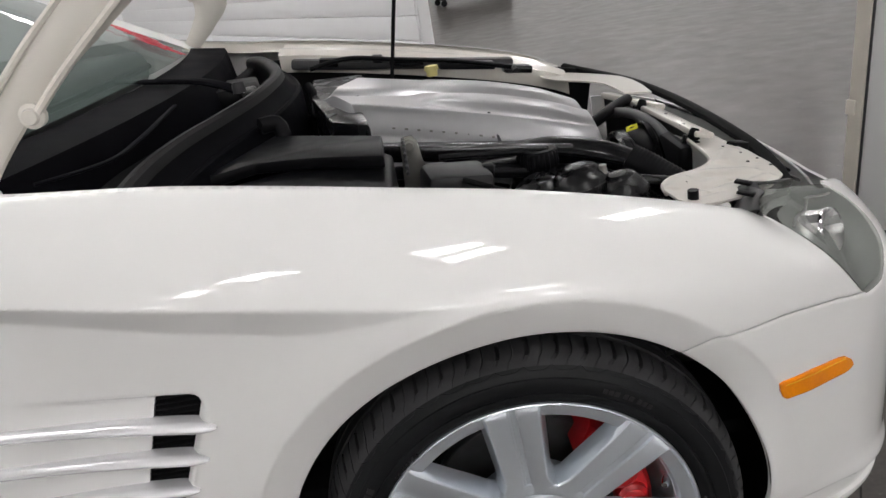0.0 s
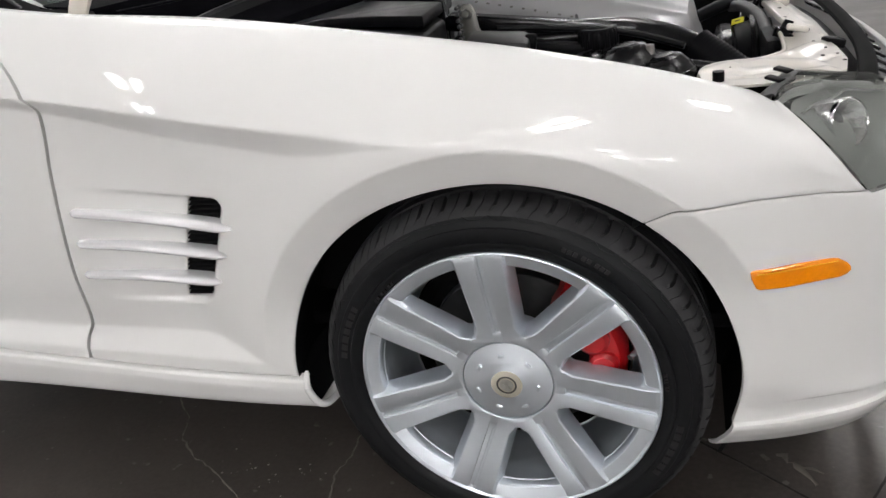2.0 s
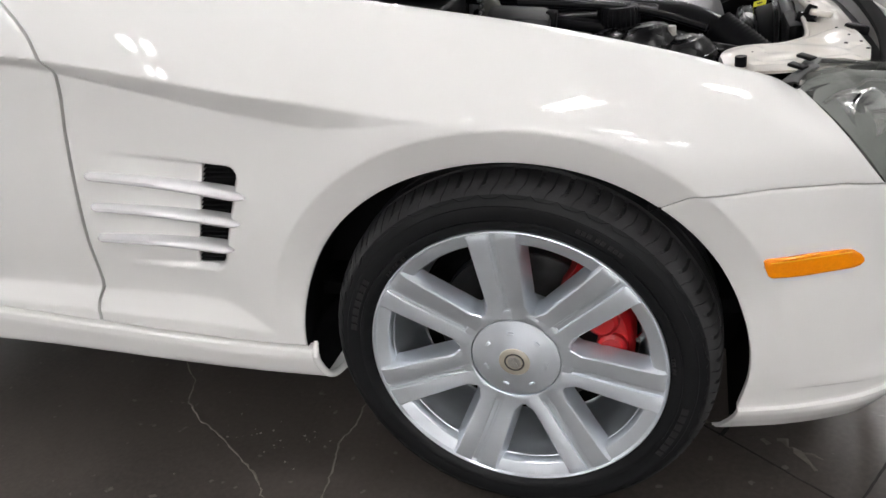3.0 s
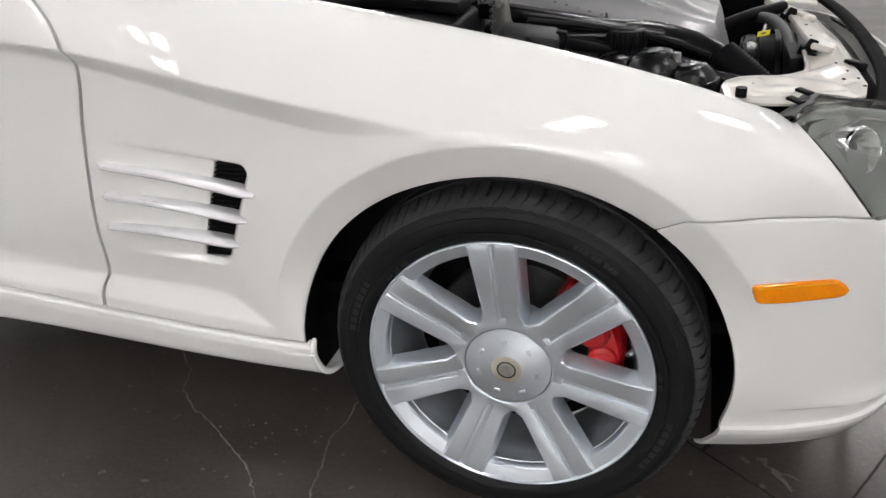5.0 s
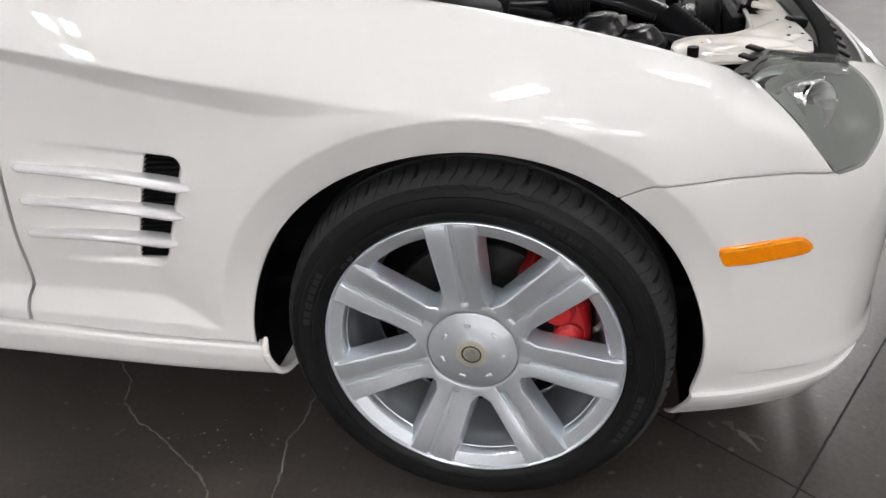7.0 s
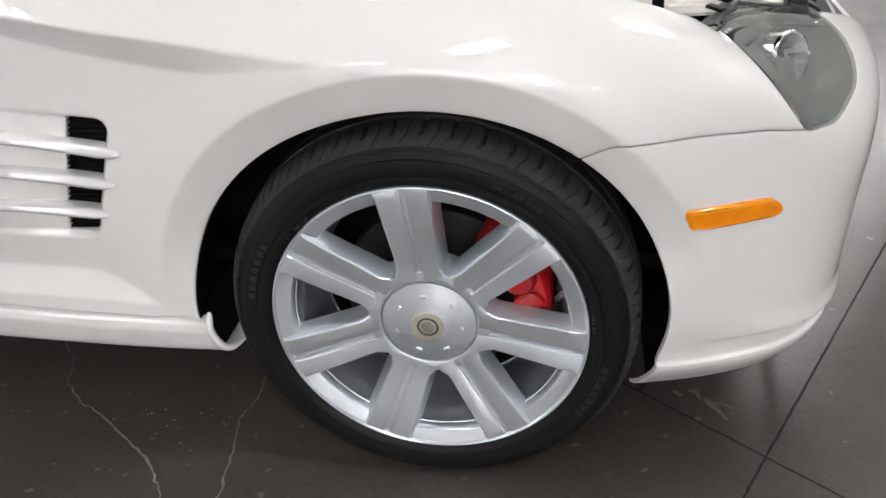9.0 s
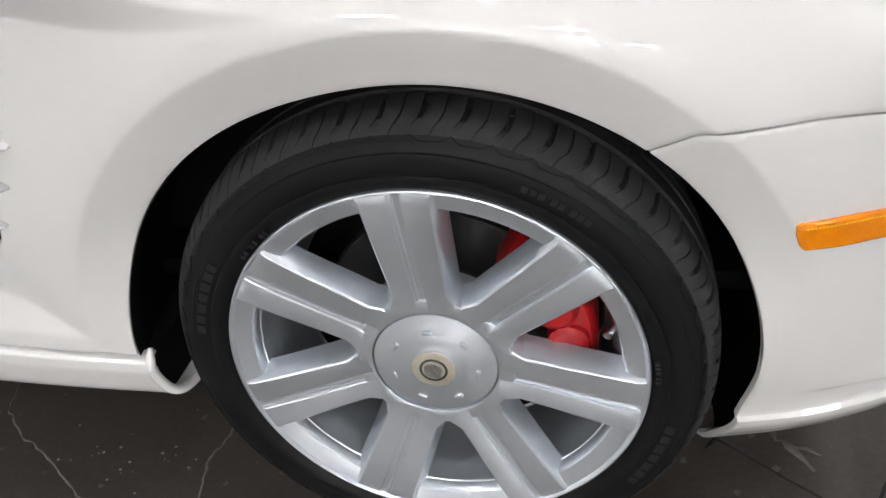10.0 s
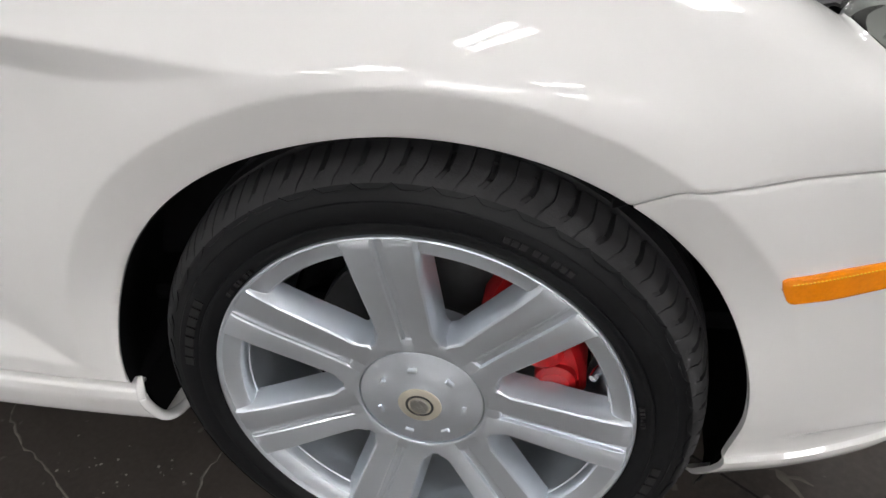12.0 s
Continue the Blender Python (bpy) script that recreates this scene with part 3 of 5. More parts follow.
# chips of pale grit ground into the floor
rnd = random.Random(77)
for k in range(26):
    x, y = rnd.gauss(-0.555, 0.055), rnd.gauss(0.095, 0.032)
    if k > 17:
        x, y = rnd.uniform(-0.75, -0.30), rnd.uniform(-0.1, 0.24)
    w, turn = rnd.uniform(0.0012, 0.0030), rnd.uniform(0, 3.14)
    b = bmesh.new()
    n = rnd.randint(5, 7)
    ring = [b.verts.new((x + rnd.uniform(0.6, 1.2) * w * math.cos(turn + 6.283 * i / n), y + rnd.uniform(0.6, 1.2) * w * math.sin(turn + 6.283 * i / n), 0.0)) for i in range(n)]
    tip = b.verts.new((x, y, 0.0012))
    for i in range(n):
        b.faces.new((ring[i], ring[(i + 1) % n], tip))
    part("floor_chip", b, CHIP, floor_ob, sharp=0)
for i, line in enumerate(JOINTS):
    part("joint", strip(line, 0.004, 0.0006, ragged=0.12, seed=13 + i), JOINT, floor_ob, sharp=0)


def light_fitting():
    base = new("strip_light")
    part("housing", block((1.26, 0.48, 0.07), (0, 0, -0.035), 0.01), FIXTURE, base)
    for dy in (-0.13, 0.13):
        part("diffuser", block((1.2, 0.135, 0.03), (0, dy, -0.085), 0.008), TUBE, base, "lit white diffuser")
    return tagged(base, "white strip light with two lit diffusers on the ceiling", "ceiling light", group="strip lights")


fitting = light_fitting()
# rows along the building: (across, [along, ...])
LIGHTS = [(-7.6, (-11.0, -6.5, -2.0, 2.5, 7.0, 11.5)), (-4.4, (-8.6, -4.2, -0.6, 3.2, 7.2, 11.5)), (-1.2, (-12.6, -8.8, -5.78, -0.94, 3.0, 7.0, 11.0)),
          (2.54, (-2.33,)), (2.64, (0.96,)), (2.9, (-12.4, -9.08, -6.57, 6.2, 10.5)), (5.6, (-9.0, -4.4, 9.0)), (8.2, (-6.5, 2.5, 7.0))]
# closer rows near the hall's ends, unseen, added to brighten the car's sides
DENSE = [(v, (-13.3, -11.9, -10.5, -9.4)) for v in (7.2, 8.8)] + [(9.0, (-7.4, -4.9, 4.6))] + [(v, (13.2,)) for v in (-6.0, -2.8, 0.7, 4.0)]
spots = [(u, v) for v, row in LIGHTS + DENSE for u in row]
for k, (u, v) in enumerate(spots):
    a = radians(GRID)
    at = pose(u * math.cos(a) + v * math.sin(a), u * math.sin(a) - v * math.cos(a), TOP, 0, 0, GRID)
    if k == 0:
        fitting.matrix_basis = at
    else:
        copy_thing(fitting, at)


def partition():
    base = new("wall_1")
    part("panel", block((2.4, 0.03, 3.2), (1.2, 0, 1.61), 0.004), WALL, base)
    part("corner_trim", block((0.045, 0.05, 3.2), (-0.022, 0, 1.61), 0.004), FILLED, base, "cream painted edge trim")
    part("corner_trim", block((0.008, 0.006, 3.2), (0.006, -0.016, 1.61), 0.001), GREY, base)
    for z in (0.42, 1.02):
        part("hinge_plate", block((0.03, 0.012, 0.05), (-0.035, -0.026, z), 0.003), FILLED, base)
    base.matrix_basis = pose(1.35, 1.545, 0, 0, 0, -56) @ pose(0, 0, 0, 0, 2.5, 0)
    return tagged(base, "white painted partition panel with a cream edge trim", "wall", kind="structure")


partition()


def board_screen(width):
    """Free-standing white screen: a thin core faced with wide horizontal boards."""
    base = new("board_screen")
    part("core", block((width, 0.07, 1.78), (0, 0.052, 0.93), 0.004), CABINET, base)
    for x in (-width / 2 + 0.2, width / 2 - 0.2):
        part("foot", block((0.08, 0.5, 0.04), (x, 0.05, 0.02), 0.004), GREY, base)
    for k in range(14):
        part("board", block((width - 0.004, 0.018, 0.125), (0, 0.008, 0.105 + 0.127 * k), 0.005), CABINET, base)
    return tagged(base, "white free-standing screen faced with wide horizontal boards", "screen", group="white screens")


def trolley():
    base = new("equipment_trolley")
    for z in (0.18, 0.62):
        part("tray", block((1.4, 0.6, 0.05), (0, 0, z), 0.008), SATIN, base)
    part("load", block((1.34, 0.5, 0.50), (0, 0, 0.36), 0.03), DULL, base, "dark bundled load")
    for x in (-0.62, 0.62):
        for y in (-0.24, 0.24):
            part("post", tube([(x, y, 0.10), (x, y, 0.95)], 0.018, 8, 1), SATIN, base)
            part("wheel", lathe([(0.0, -0.02), (0.05, -0.02), (0.06, 0.0), (0.05, 0.02), (0.0, 0.02)], 20, (x, y, 0.06)), RUBBER, base)
    base.matrix_basis = pose(1.2, 14.0, 0, 0, 0, 12)
    return tagged(base, "dark metal equipment trolley on four wheels", "trolley")


trolley()
one = board_screen(3.6)
one.matrix_basis = pose(-0.92, 4.72, 0, 0, 0, -60)
copy_thing(one, pose(-2.73, 7.855, 0, 0, 0, -60))

# ---- the car ----
car = new("car")
tagged(car, "white two-door sports coupe parked with its bonnet open", "car")
part("front_wing", panel(wing_edge, -0.86, 0.545, 0.31, 0.972, 0.003), PAINT, car, "glossy white front wing")
part("door", panel(door_edge, -1.75, -0.66, 0.32, 0.99, 0.005), PAINT, car, "glossy white door skin")
bumper = part("bumper", panel(bumper_edge, 0.1, 2.2, 0.156, 0.72, 0.003, fold=0.008), PAINT, car, "glossy white front bumper cover")


def far_wing_edge(s, z):
    return np.maximum.reduce([z - brow(s), 0.30 - z, -1.9 - s, s - 0.42, (1 - arch_r(s, z)) * 0.34])


part("front_wing", panel(far_wing_edge, -1.9, 0.44, 0.30, 1.0, 0.02, far=True, fold=0.02), PAINT, car)


def bonnet_ledge(side):
    """Gutter inside the bonnet opening."""
    def at(u, v):
        s = -0.78 + u * 1.19
        p = skin(np.array(s), brow(np.array(s)), -0.002)
        drop = [(0.0, -0.003), (0.008, -0.006), (0.016, -0.022), (0.022, -0.028), (0.04, -0.03), (0.055, -0.03)][round(v * 5)]
        y = p[1] + drop[0]
        return (p[0], y if side < 0 else 2 * MID - y, p[2] + drop[1])
    return sheet(at, 60, 5)


for side in (-1, 1):
    part("bonnet_gutter", bonnet_ledge(side), BAY_PAINT, car)


def sill():
    """Rocker below the door and wing: a flat face, tucked bottom, and an open front end whose floor curls towards the wheel."""
    def at(u, v):
        x = -1.75 + u * 1.407
        zs = float(sill_line(x))
        zb = 0.280 - 0.028 * float(ease(-1.1, -0.40, x))
        prof = [(0.008, zs - 0.001), (0.000, zs - 0.001), (-0.0115, zs - 0.0022), (-0.0140, zs - 0.005), (-0.0150, zs - 0.020), (-0.006, zb + 0.012), (-0.001, zb + 0.004), (0.010, zb), (0.035, zb), (0.06, zb + 0.002), (0.09, zb + 0.008)]
        t = v * (len(prof) - 1)
        i = min(int(t), len(prof) - 2)
        f = t - i
        y, z = prof[i][0] * (1 - f) + prof[i + 1][0] * f, prof[i][1] * (1 - f) + prof[i + 1][1] * f
        end = float(ease(-0.42, -0.343, x))
        x += end * (0.022 * float(ease(0.0, 0.05, y)) * (z < zs - 0.03) + 0.016 * float(ease(zb + 0.05, zb, z)))
        return (x, y, z)
    b = sheet(at, 120, 40, 0.003)
    return b


part("sill", sill(), PAINT, car, "glossy white rocker sill", sharp=60)
lip_line = [(-0.341, -0.002, 0.331), (-0.341, -0.009, 0.319), (-0.342, -0.011, 0.304), (-0.339, -0.009, 0.285), (-0.333, -0.002, 0.265), (-0.326, 0.012, 0.255), (-0.320, 0.035, 0.2525), (-0.314, 0.065, 0.257), (-0.309, 0.10, 0.270), (-0.305, 0.13, 0.287)]
part("sill_lip", tube(lip_line, [0.003, 0.006, 0.0075, 0.008, 0.008, 0.008, 0.007, 0.006, 0.005, 0.004], 14, 8, 0.8), PAINT, car, "rolled front end of the sill")
# added black block that stands in for the shade inside the open sill
part("sill_dark_fill", slab([(-0.47, 0.254), (-0.336, 0.258), (-0.346, 0.316), (-0.47, 0.316)], "y", 0.004, 0.20, 0.003), DULL, car, "added black block for the dark hollow of the sill end")


def wheel_liner():
    """Black lining of the wheel housing, from just inside the panels' edge."""
    prof = [(-0.0015, 0.002), (-0.001, 0.016), (0.010, 0.05), (0.020, 0.10), (0.022, 0.30), (-0.15, 0.31), (-0.28, 0.315)]

    def at(u, v):
        a = radians(-28 + 222 * u)
        grow, y = prof[round(v * 6)]
        rx = 0.366 if math.cos(a) < 0 else 0.344
        x, z = AX + (rx + grow) * math.cos(a), AZ + (0.346 + grow) * math.sin(a)
        lip = skin(np.array(along(AX + rx * math.cos(a))), np.array(max(AZ + 0.346 * math.sin(a), 0.20)))[1]
        low = float(ease(0.05, -0.15, math.sin(a)))
        return (x + 0.004 * low, float(lip) * (1 - min(1, y / 0.05)) + y + 0.022 * low, z)
    return sheet(at, 72, 6)


part("wheel_liner", wheel_liner(), DULL, car, "black felt wheel-arch liner")


def seam_strip(f, s0, s1, z0, z1, half):
    return panel(lambda s, z: np.abs(f(s, z)) - half, s0, s1, z0, z1, 0.003, -0.011, 0.004, 0.0)


part("door_seal", seam_strip(lambda s, z: s - door_line(z), -0.90, -0.66, 0.345, 0.965, 0.007), DULL, car, "black rubber door seal")
part("wing_seam", seam_strip(lambda s, z: np.maximum(np.abs(z - wing_line(s)), np.maximum(0.212 - s, s - 0.505)), 0.19, 0.54, 0.56, 0.625, 0.006), DULL, car)
part("underbody", block((1.6, 1.5, 0.06), (-1.25, MID, 0.27), 0.01), DULL, car)
part("underbody", block((0.26, 1.05, 0.03), (0.44, MID, 0.21), 0.01), DULL, car)


# ---- side vent and strakes ----
def vent_grille():
    b = bmesh.new()
    for k in range(22):
        z = 0.478 + 0.0082 * k
        a, c = float(VENT_L(z)) - 0.012, float(VENT_R(z)) + 0.012
        p, q = skin(np.array(a), np.array(z), -0.004), skin(np.array(c), np.array(z), -0.012)
        block((c - a, 0.020, 0.0035), ((a + c) / 2, (p[1] + q[1]) / 2 + 0.012, z), 0.001, (22, 0, 0), 1, b)
    return b


part("vent_grille", vent_grille(), DULL, car, "black louvred side vent grille")
part("vent_grille", slab([(-0.56, 0.455), (-0.47, 0.455), (-0.38, 0.68), (-0.50, 0.68)], "y", 0.045, 0.05, 0), DULL, car)


def strake(a, c, thick):
    """A tapered bar that starts in the skin and ends in a proud rounded nose."""
    rows = []
    b = bmesh.new()
    n = 40
    for i in range(n + 1):
        t = i / n
        x, z = a[0] + (c[0] - a[0]) * t, a[1] + (c[1] - a[1]) * t
        z += 0.004 * math.sin(math.pi * t)
        base = flank(z) + 0.006
        grow = min(1, t / 0.04) ** 0.5 * (0.80 + 0.20 * t)
        nose = math.sqrt(max(0.03, 1 - max(0, (t - 0.88) / 0.12) ** 2))
        w = thick * grow * nose
        out = 0.0095 * min(1, t / 0.04) * (0.5 + 0.5 * nose)
        back = 0.016
        ring = [(back, -w), (0.0, -w), (-out * 0.75, -w * 0.8), (-out, -w * 0.25), (-out * 0.92, w * 0.3), (-out * 0.5, w * 0.82), (0.0, w), (back, w)]
        rows.append([b.verts.new((x, -float(base) + 0.003 + dy, z + dz)) for dy, dz in ring])
    for p, q in zip(rows, rows[1:]):
        for k in range(len(p) - 1):
            b.faces.new((p[k], q[k], q[k + 1], p[k + 1]))
    b.faces.new(rows[0]), b.faces.new(rows[-1][::-1])
    bmesh.ops.recalc_face_normals(b, faces=b.faces)
    return b


for a, c in (((-0.692, 0.641), (-0.397, 0.603)), ((-0.702, 0.585), (-0.420, 0.556)), ((-0.713, 0.525), (-0.446, 0.508))):
    part("strake", strake(a, c, 0.0085), STRAKE, car, "silver strake across the side vent")


# ---- side marker ----
MARK = [(x - 0.002, z + 0.003) for x, z in [(0.351, 0.501), (0.353, 0.490), (0.359, 0.475), (0.364, 0.4715), (0.40, 0.470), (0.472, 0.470), (0.482, 0.4725), (0.487, 0.478), (0.486, 0.484), (0.480, 0.492), (0.470, 0.4995), (0.460, 0.502), (0.41, 0.504), (0.356, 0.5035)]]


def marker(outline, extra, grow, fold):
    c = np.array(outline).mean(0)
    pts = [tuple(c + (np.array(p) - c) * grow) for p in outline]
    sx = [along(p[0]) for p in pts]

    def edge(s, z):
        d = np.full(np.shape(s), -1.0)
        n = len(pts)
        for i in range(n):
            (ax, az), (cx, cz) = (sx[i], pts[i][1]), (sx[(i + 1) % n], pts[(i + 1) % n][1])
            ln = math.hypot(cx - ax, cz - az)
            d = np.maximum(d, -((s - ax) * (cz - az) - (z - az) * (cx - ax)) / ln * -1.0)
        return d
    test = edge(np.array(np.mean(sx)), np.array(np.mean([p[1] for p in pts])))

    def flipped(s, z):
        d = np.full(np.shape(s), -1.0)
        n = len(pts)
        for i in range(n):
            (ax, az), (cx, cz) = (sx[i], pts[i][1]), (sx[(i + 1) % n], pts[(i + 1) % n][1])
            ln = math.hypot(cx - ax, cz - az)
            d = np.maximum(d, ((s - ax) * (cz - az) - (z - az) * (cx - ax)) / ln * -1.0)
        return d
    use = edge if test < 0 else flipped
    return panel(use, min(sx) - 0.01, max(sx) + 0.01, 0.455, 0.52, 0.003, extra, fold, 0.002)


part("side_marker_rim", marker(MARK, 0.0008, 1.0, 0.01), DULL, car)
part("side_marker", marker(MARK, 0.005, 0.97, 0.012), AMBER, car, "amber side marker lamp in the bumper")


for x in np.linspace(0.360, 0.462, 30):
    # row of small bright prisms under the lens's upper edge
    z = 0.5065 - 0.0058
    b = block((0.0026, 0.0014, 0.0019), skin(np.array(along(x)), np.array(z), 0.0050), 0.0005, seg=1)
    part("lens_prism", b, PRISM, car)


# ---- headlamp ----
def lamp():
    """Clear cover over a grey inner shell with one faceted bowl, a bright rim and a black housing."""
    def inner(u, v):
        z = 0.592 + v * 0.101
        a = 0.428 + (0.702 - z) * 0.7236
        c = max(float(LAMP_IN(z)), a + 0.004)
        sx = a + (c - a) * u
        z = min(z, float(lamp_roof(sx)) - 0.008)
        return tuple(skin(np.array(sx), np.array(z), -0.004 - 0.034 * math.sin(math.pi * u) ** 0.7 * min(1, v * 4 + 0.1)))
    base = part("headlamp", sheet(inner, 28, 20), LAMP_BODY, car, "clear headlamp with chrome reflector")
    part("lens", panel(lamp_edge, 0.40, 0.84, 0.53, 0.72, 0.003, 0.003, 0.020, 0.002), LENS, base, "clear slightly hazy lens").visible_shadow = False

    def rolled(u, back, drop, sink=0.0):
        q = 0.436 + u * 0.309
        p = skin(np.array(q), np.array(float(lamp_roof(q))), 0.003)
        back = min(back, 0.048) * (0.2 + 0.8 * float(ease(0.0, 0.42, u))) + max(back - 0.048, 0)
        return (p[0] - back * 0.75, p[1] + back * 0.8, p[2] + drop - sink)
    BACK, DROP = (0.0, 0.010, 0.022, 0.036, 0.048), (0.001, 0.0065, 0.0085, 0.006, 0.0)
    # the cover rolls over the top of the lamp
    part("lens_crown", sheet(lambda u, v: rolled(u, BACK[round(v * 4)], DROP[round(v * 4)]), 40, 4), LENS, base, "clear rolled top of the lens").visible_shadow = False
    part("lamp_bowl", sheet(lambda u, v: rolled(u, BACK[round(v * 4)], DROP[round(v * 4)], 0.014), 40, 4), LAMP_BODY, base, "grey inner shell under the lens")
    part("housing", sheet(lambda u, v: rolled(u, (0.044, 0.052, 0.070, 0.082, 0.086)[round(v * 4)], (0.003, 0.004, -0.003, -0.014, -0.035)[round(v * 4)]), 40, 4, 0.003), DARK, base, "black lamp housing rim")
    inner = [Vector(skin(np.array(q), np.array(float(lamp_roof(q)) - 0.016), -0.012)) for q in np.linspace(0.45, 0.715, 10)]
    part("lamp_rim", tube(inner, 0.0030, 10, 4), CHROME, base, "thin chrome line under the lens")
    for k in range(2):
        p = Vector(rolled(0.16 + 0.26 * k, 0.062, 0.004))
        part("housing_clip", block((0.026, 0.014, 0.005), (p.x - 0.003, p.y + 0.004, p.z + 0.001), 0.0015, (0, 8, -40)), BLACK, base)
    # projector: dark glass in a faceted chrome cup
    d = Vector((0.62, -0.74, 0.26)).normalized()
    turn = (-d).to_track_quat("Y", "Z").to_matrix().to_4x4()
    c = Vector(skin(np.array(0.508), np.array(0.664), -0.030))
    for name, prof, steps, mat, label, sharp in (
            ("reflector", [(0.019, 0.013), (0.023, 0.005), (0.027, -0.007), (0.0308, -0.017), (0.0316, -0.017), (0.0316, 0.025)], 13, MIRROR, "chrome faceted reflector cup", 4),
            ("reflector_rim", [(0.0308, -0.0165), (0.0321, -0.0190), (0.0334, -0.0165), (0.0334, -0.012)], 40, CHROME, "", 30),
            ("projector_lens", [(0.0, -0.002), (0.008, 0.0), (0.0145, 0.005), (0.019, 0.012)], 32, LAMP_GLASS, "smoked projector lens", 0)):
        b = lathe(prof, steps)
        b.transform(Matrix.Translation(c) @ turn)
        part(name, b, mat, base, label, sharp=sharp)


lamp()


# ---- front wheel ----
WX, WZ = HUB


def wheel():
    base = part("wheel", lathe([(0.232, 0.020), (0.2372, 0.006), (0.2385, 0.002), (0.2378, -0.0015), (0.2360, -0.0022), (0.2343, -0.0005), (0.2325, 0.0022), (0.2260, 0.0042), (0.2185, 0.0066), (0.2135, 0.0088), (0.2112, 0.0125), (0.2100, 0.023), (0.2085, 0.0242), (0.2072, 0.036),
                                (0.2040, 0.046), (0.2010, 0.057), (0.1990, 0.075), (0.197, 0.10), (0.19, 0.12), (0.205, 0.19)], 128, (WX, 0, WZ)), ALLOY, car, "silver alloy wheel with seven broad spokes", sharp=28)

    def spoke(angle):
        """Flat-faced spoke with a stepped groove off its middle, running out flush with the rim's lip."""
        b = bmesh.new()
        rows = []
        for r in (0.076, 0.080, 0.084, 0.088, 0.094, 0.101, 0.11, 0.13, 0.16, 0.19, 0.205, 0.215, 0.222, 0.228, 0.2325, 0.2350):
            wide = 0.0285 + 0.0085 * (r - 0.075) / 0.15
            wide += 0.0025 * float(ease(0.222, 0.234, r)) + 0.007 * float(ease(0.102, 0.084, r))
            face = 0.0150 - 0.0155 * float(ease(0.07, 0.235, r)) + 0.002 * float(ease(0.229, 0.235, r))
            g = 0.0040 * float(ease(0.083, 0.088, r)) * float(ease(0.236, 0.230, r))
            deep = (0.024 + 0.004 * float(ease(0.2, 0.09, r))) * float(ease(0.2365, 0.206, r)) + 0.004
            sect = [(-wide - 0.0105, deep), (-wide - 0.0050, deep * 0.40), (-wide - 0.0009, 0.0018), (-wide + 0.0012, 0.0), (-0.0078, 0.0), (-0.0068, 0.0004), (-0.0055, g), (0.0010, g), (0.0024, g * 0.5), (0.0052, g * 0.42), (0.0066, 0.0002), (0.0076, 0.0),
                    (wide - 0.0012, 0.0), (wide + 0.0009, 0.0018), (wide + 0.0050, deep * 0.40), (wide + 0.0105, deep)]
            rows.append([b.verts.new((r, face + d, t)) for t, d in sect])
        for p, q in zip(rows, rows[1:]):
            for k in range(len(p) - 1):
                b.faces.new((p[k], p[k + 1], q[k + 1], q[k]))
        b.faces.new(rows[-1][::-1])
        bmesh.ops.recalc_face_normals(b, faces=b.faces)
        b.transform(pose(WX, 0, WZ, 0, -angle, 0))
        return b
    for k in range(7):
        part("spoke", spoke(94.0 + k * 360 / 7), ALLOY, base, sharp=24)
    part("hub_disc", lathe([(0.0, 0.03), (0.06, 0.03), (0.0733, 0.026), (0.0736, 0.0158), (0.0745, 0.0152), (0.088, 0.0147), (0.0915, 0.0155), (0.094, 0.020), (0.096, 0.07)], 96, (WX, 0, WZ)), ALLOY, base)
    cap = part("centre_cap", lathe([(0.0, 0.0085), (0.0255, 0.0085), (0.0275, 0.0092), (0.036, 0.0098), (0.046, 0.0116), (0.056, 0.0140), (0.066, 0.0158), (0.0715, 0.0170), (0.0728, 0.020), (0.0728, 0.03)], 96, (WX, 0, WZ)), ALLOY, base, "silver centre cap")
    for k in range(7):
        a = radians(94 + (k + 0.0) * 360 / 7)
        b = block((0.005, 0.006, 0.010), (0.0505, 0.0120, 0), 0.0010)
        b.transform(pose(WX, 0, WZ, 0, -(94 + k * 360 / 7), 0))
        part("lug", b, ALLOY, cap)
    part("emblem", lathe([(0.0, 0.0066), (0.0235, 0.0066), (0.0252, 0.0076), (0.0254, 0.0095)], 64, (WX, 0, WZ)), CREAM, cap, "yellowed round emblem")
    part("emblem_ring", lathe([(0.0135, 0.0064), (0.0142, 0.0056), (0.0158, 0.0056), (0.0165, 0.0064)], 48, (WX, 0, WZ)), INK, cap)
    part("emblem_disc", lathe([(0.0, 0.0052), (0.010, 0.0052), (0.0108, 0.0062)], 40, (WX, 0, WZ)), BADGE, cap)
    b = block((0.0225, 0.0016, 0.0068), (0, 0.0048, 0), 0.0008)
    for k in range(3):
        block((0.019, 0.001, 0.0009), (0, 0.0040, -0.002 + 0.002 * k), 0.0003, bm=b, seg=1)
    b.transform(pose(WX, 0, WZ, 0, 65, 0))
    part("emblem_bar", b, BADGE, cap)
    # valve
    a = radians(14)
    c = Vector((WX + 0.2050 * math.cos(a), 0.036, WZ + 0.2050 * math.sin(a)))
    part("valve", tube([c, c + Vector((-0.004, -0.007, -0.001)), c + Vector((-0.008, -0.015, -0.002))], [0.0045, 0.0052, 0.0045], 12, 4), CHROME, base, "chrome tyre valve")
    return base


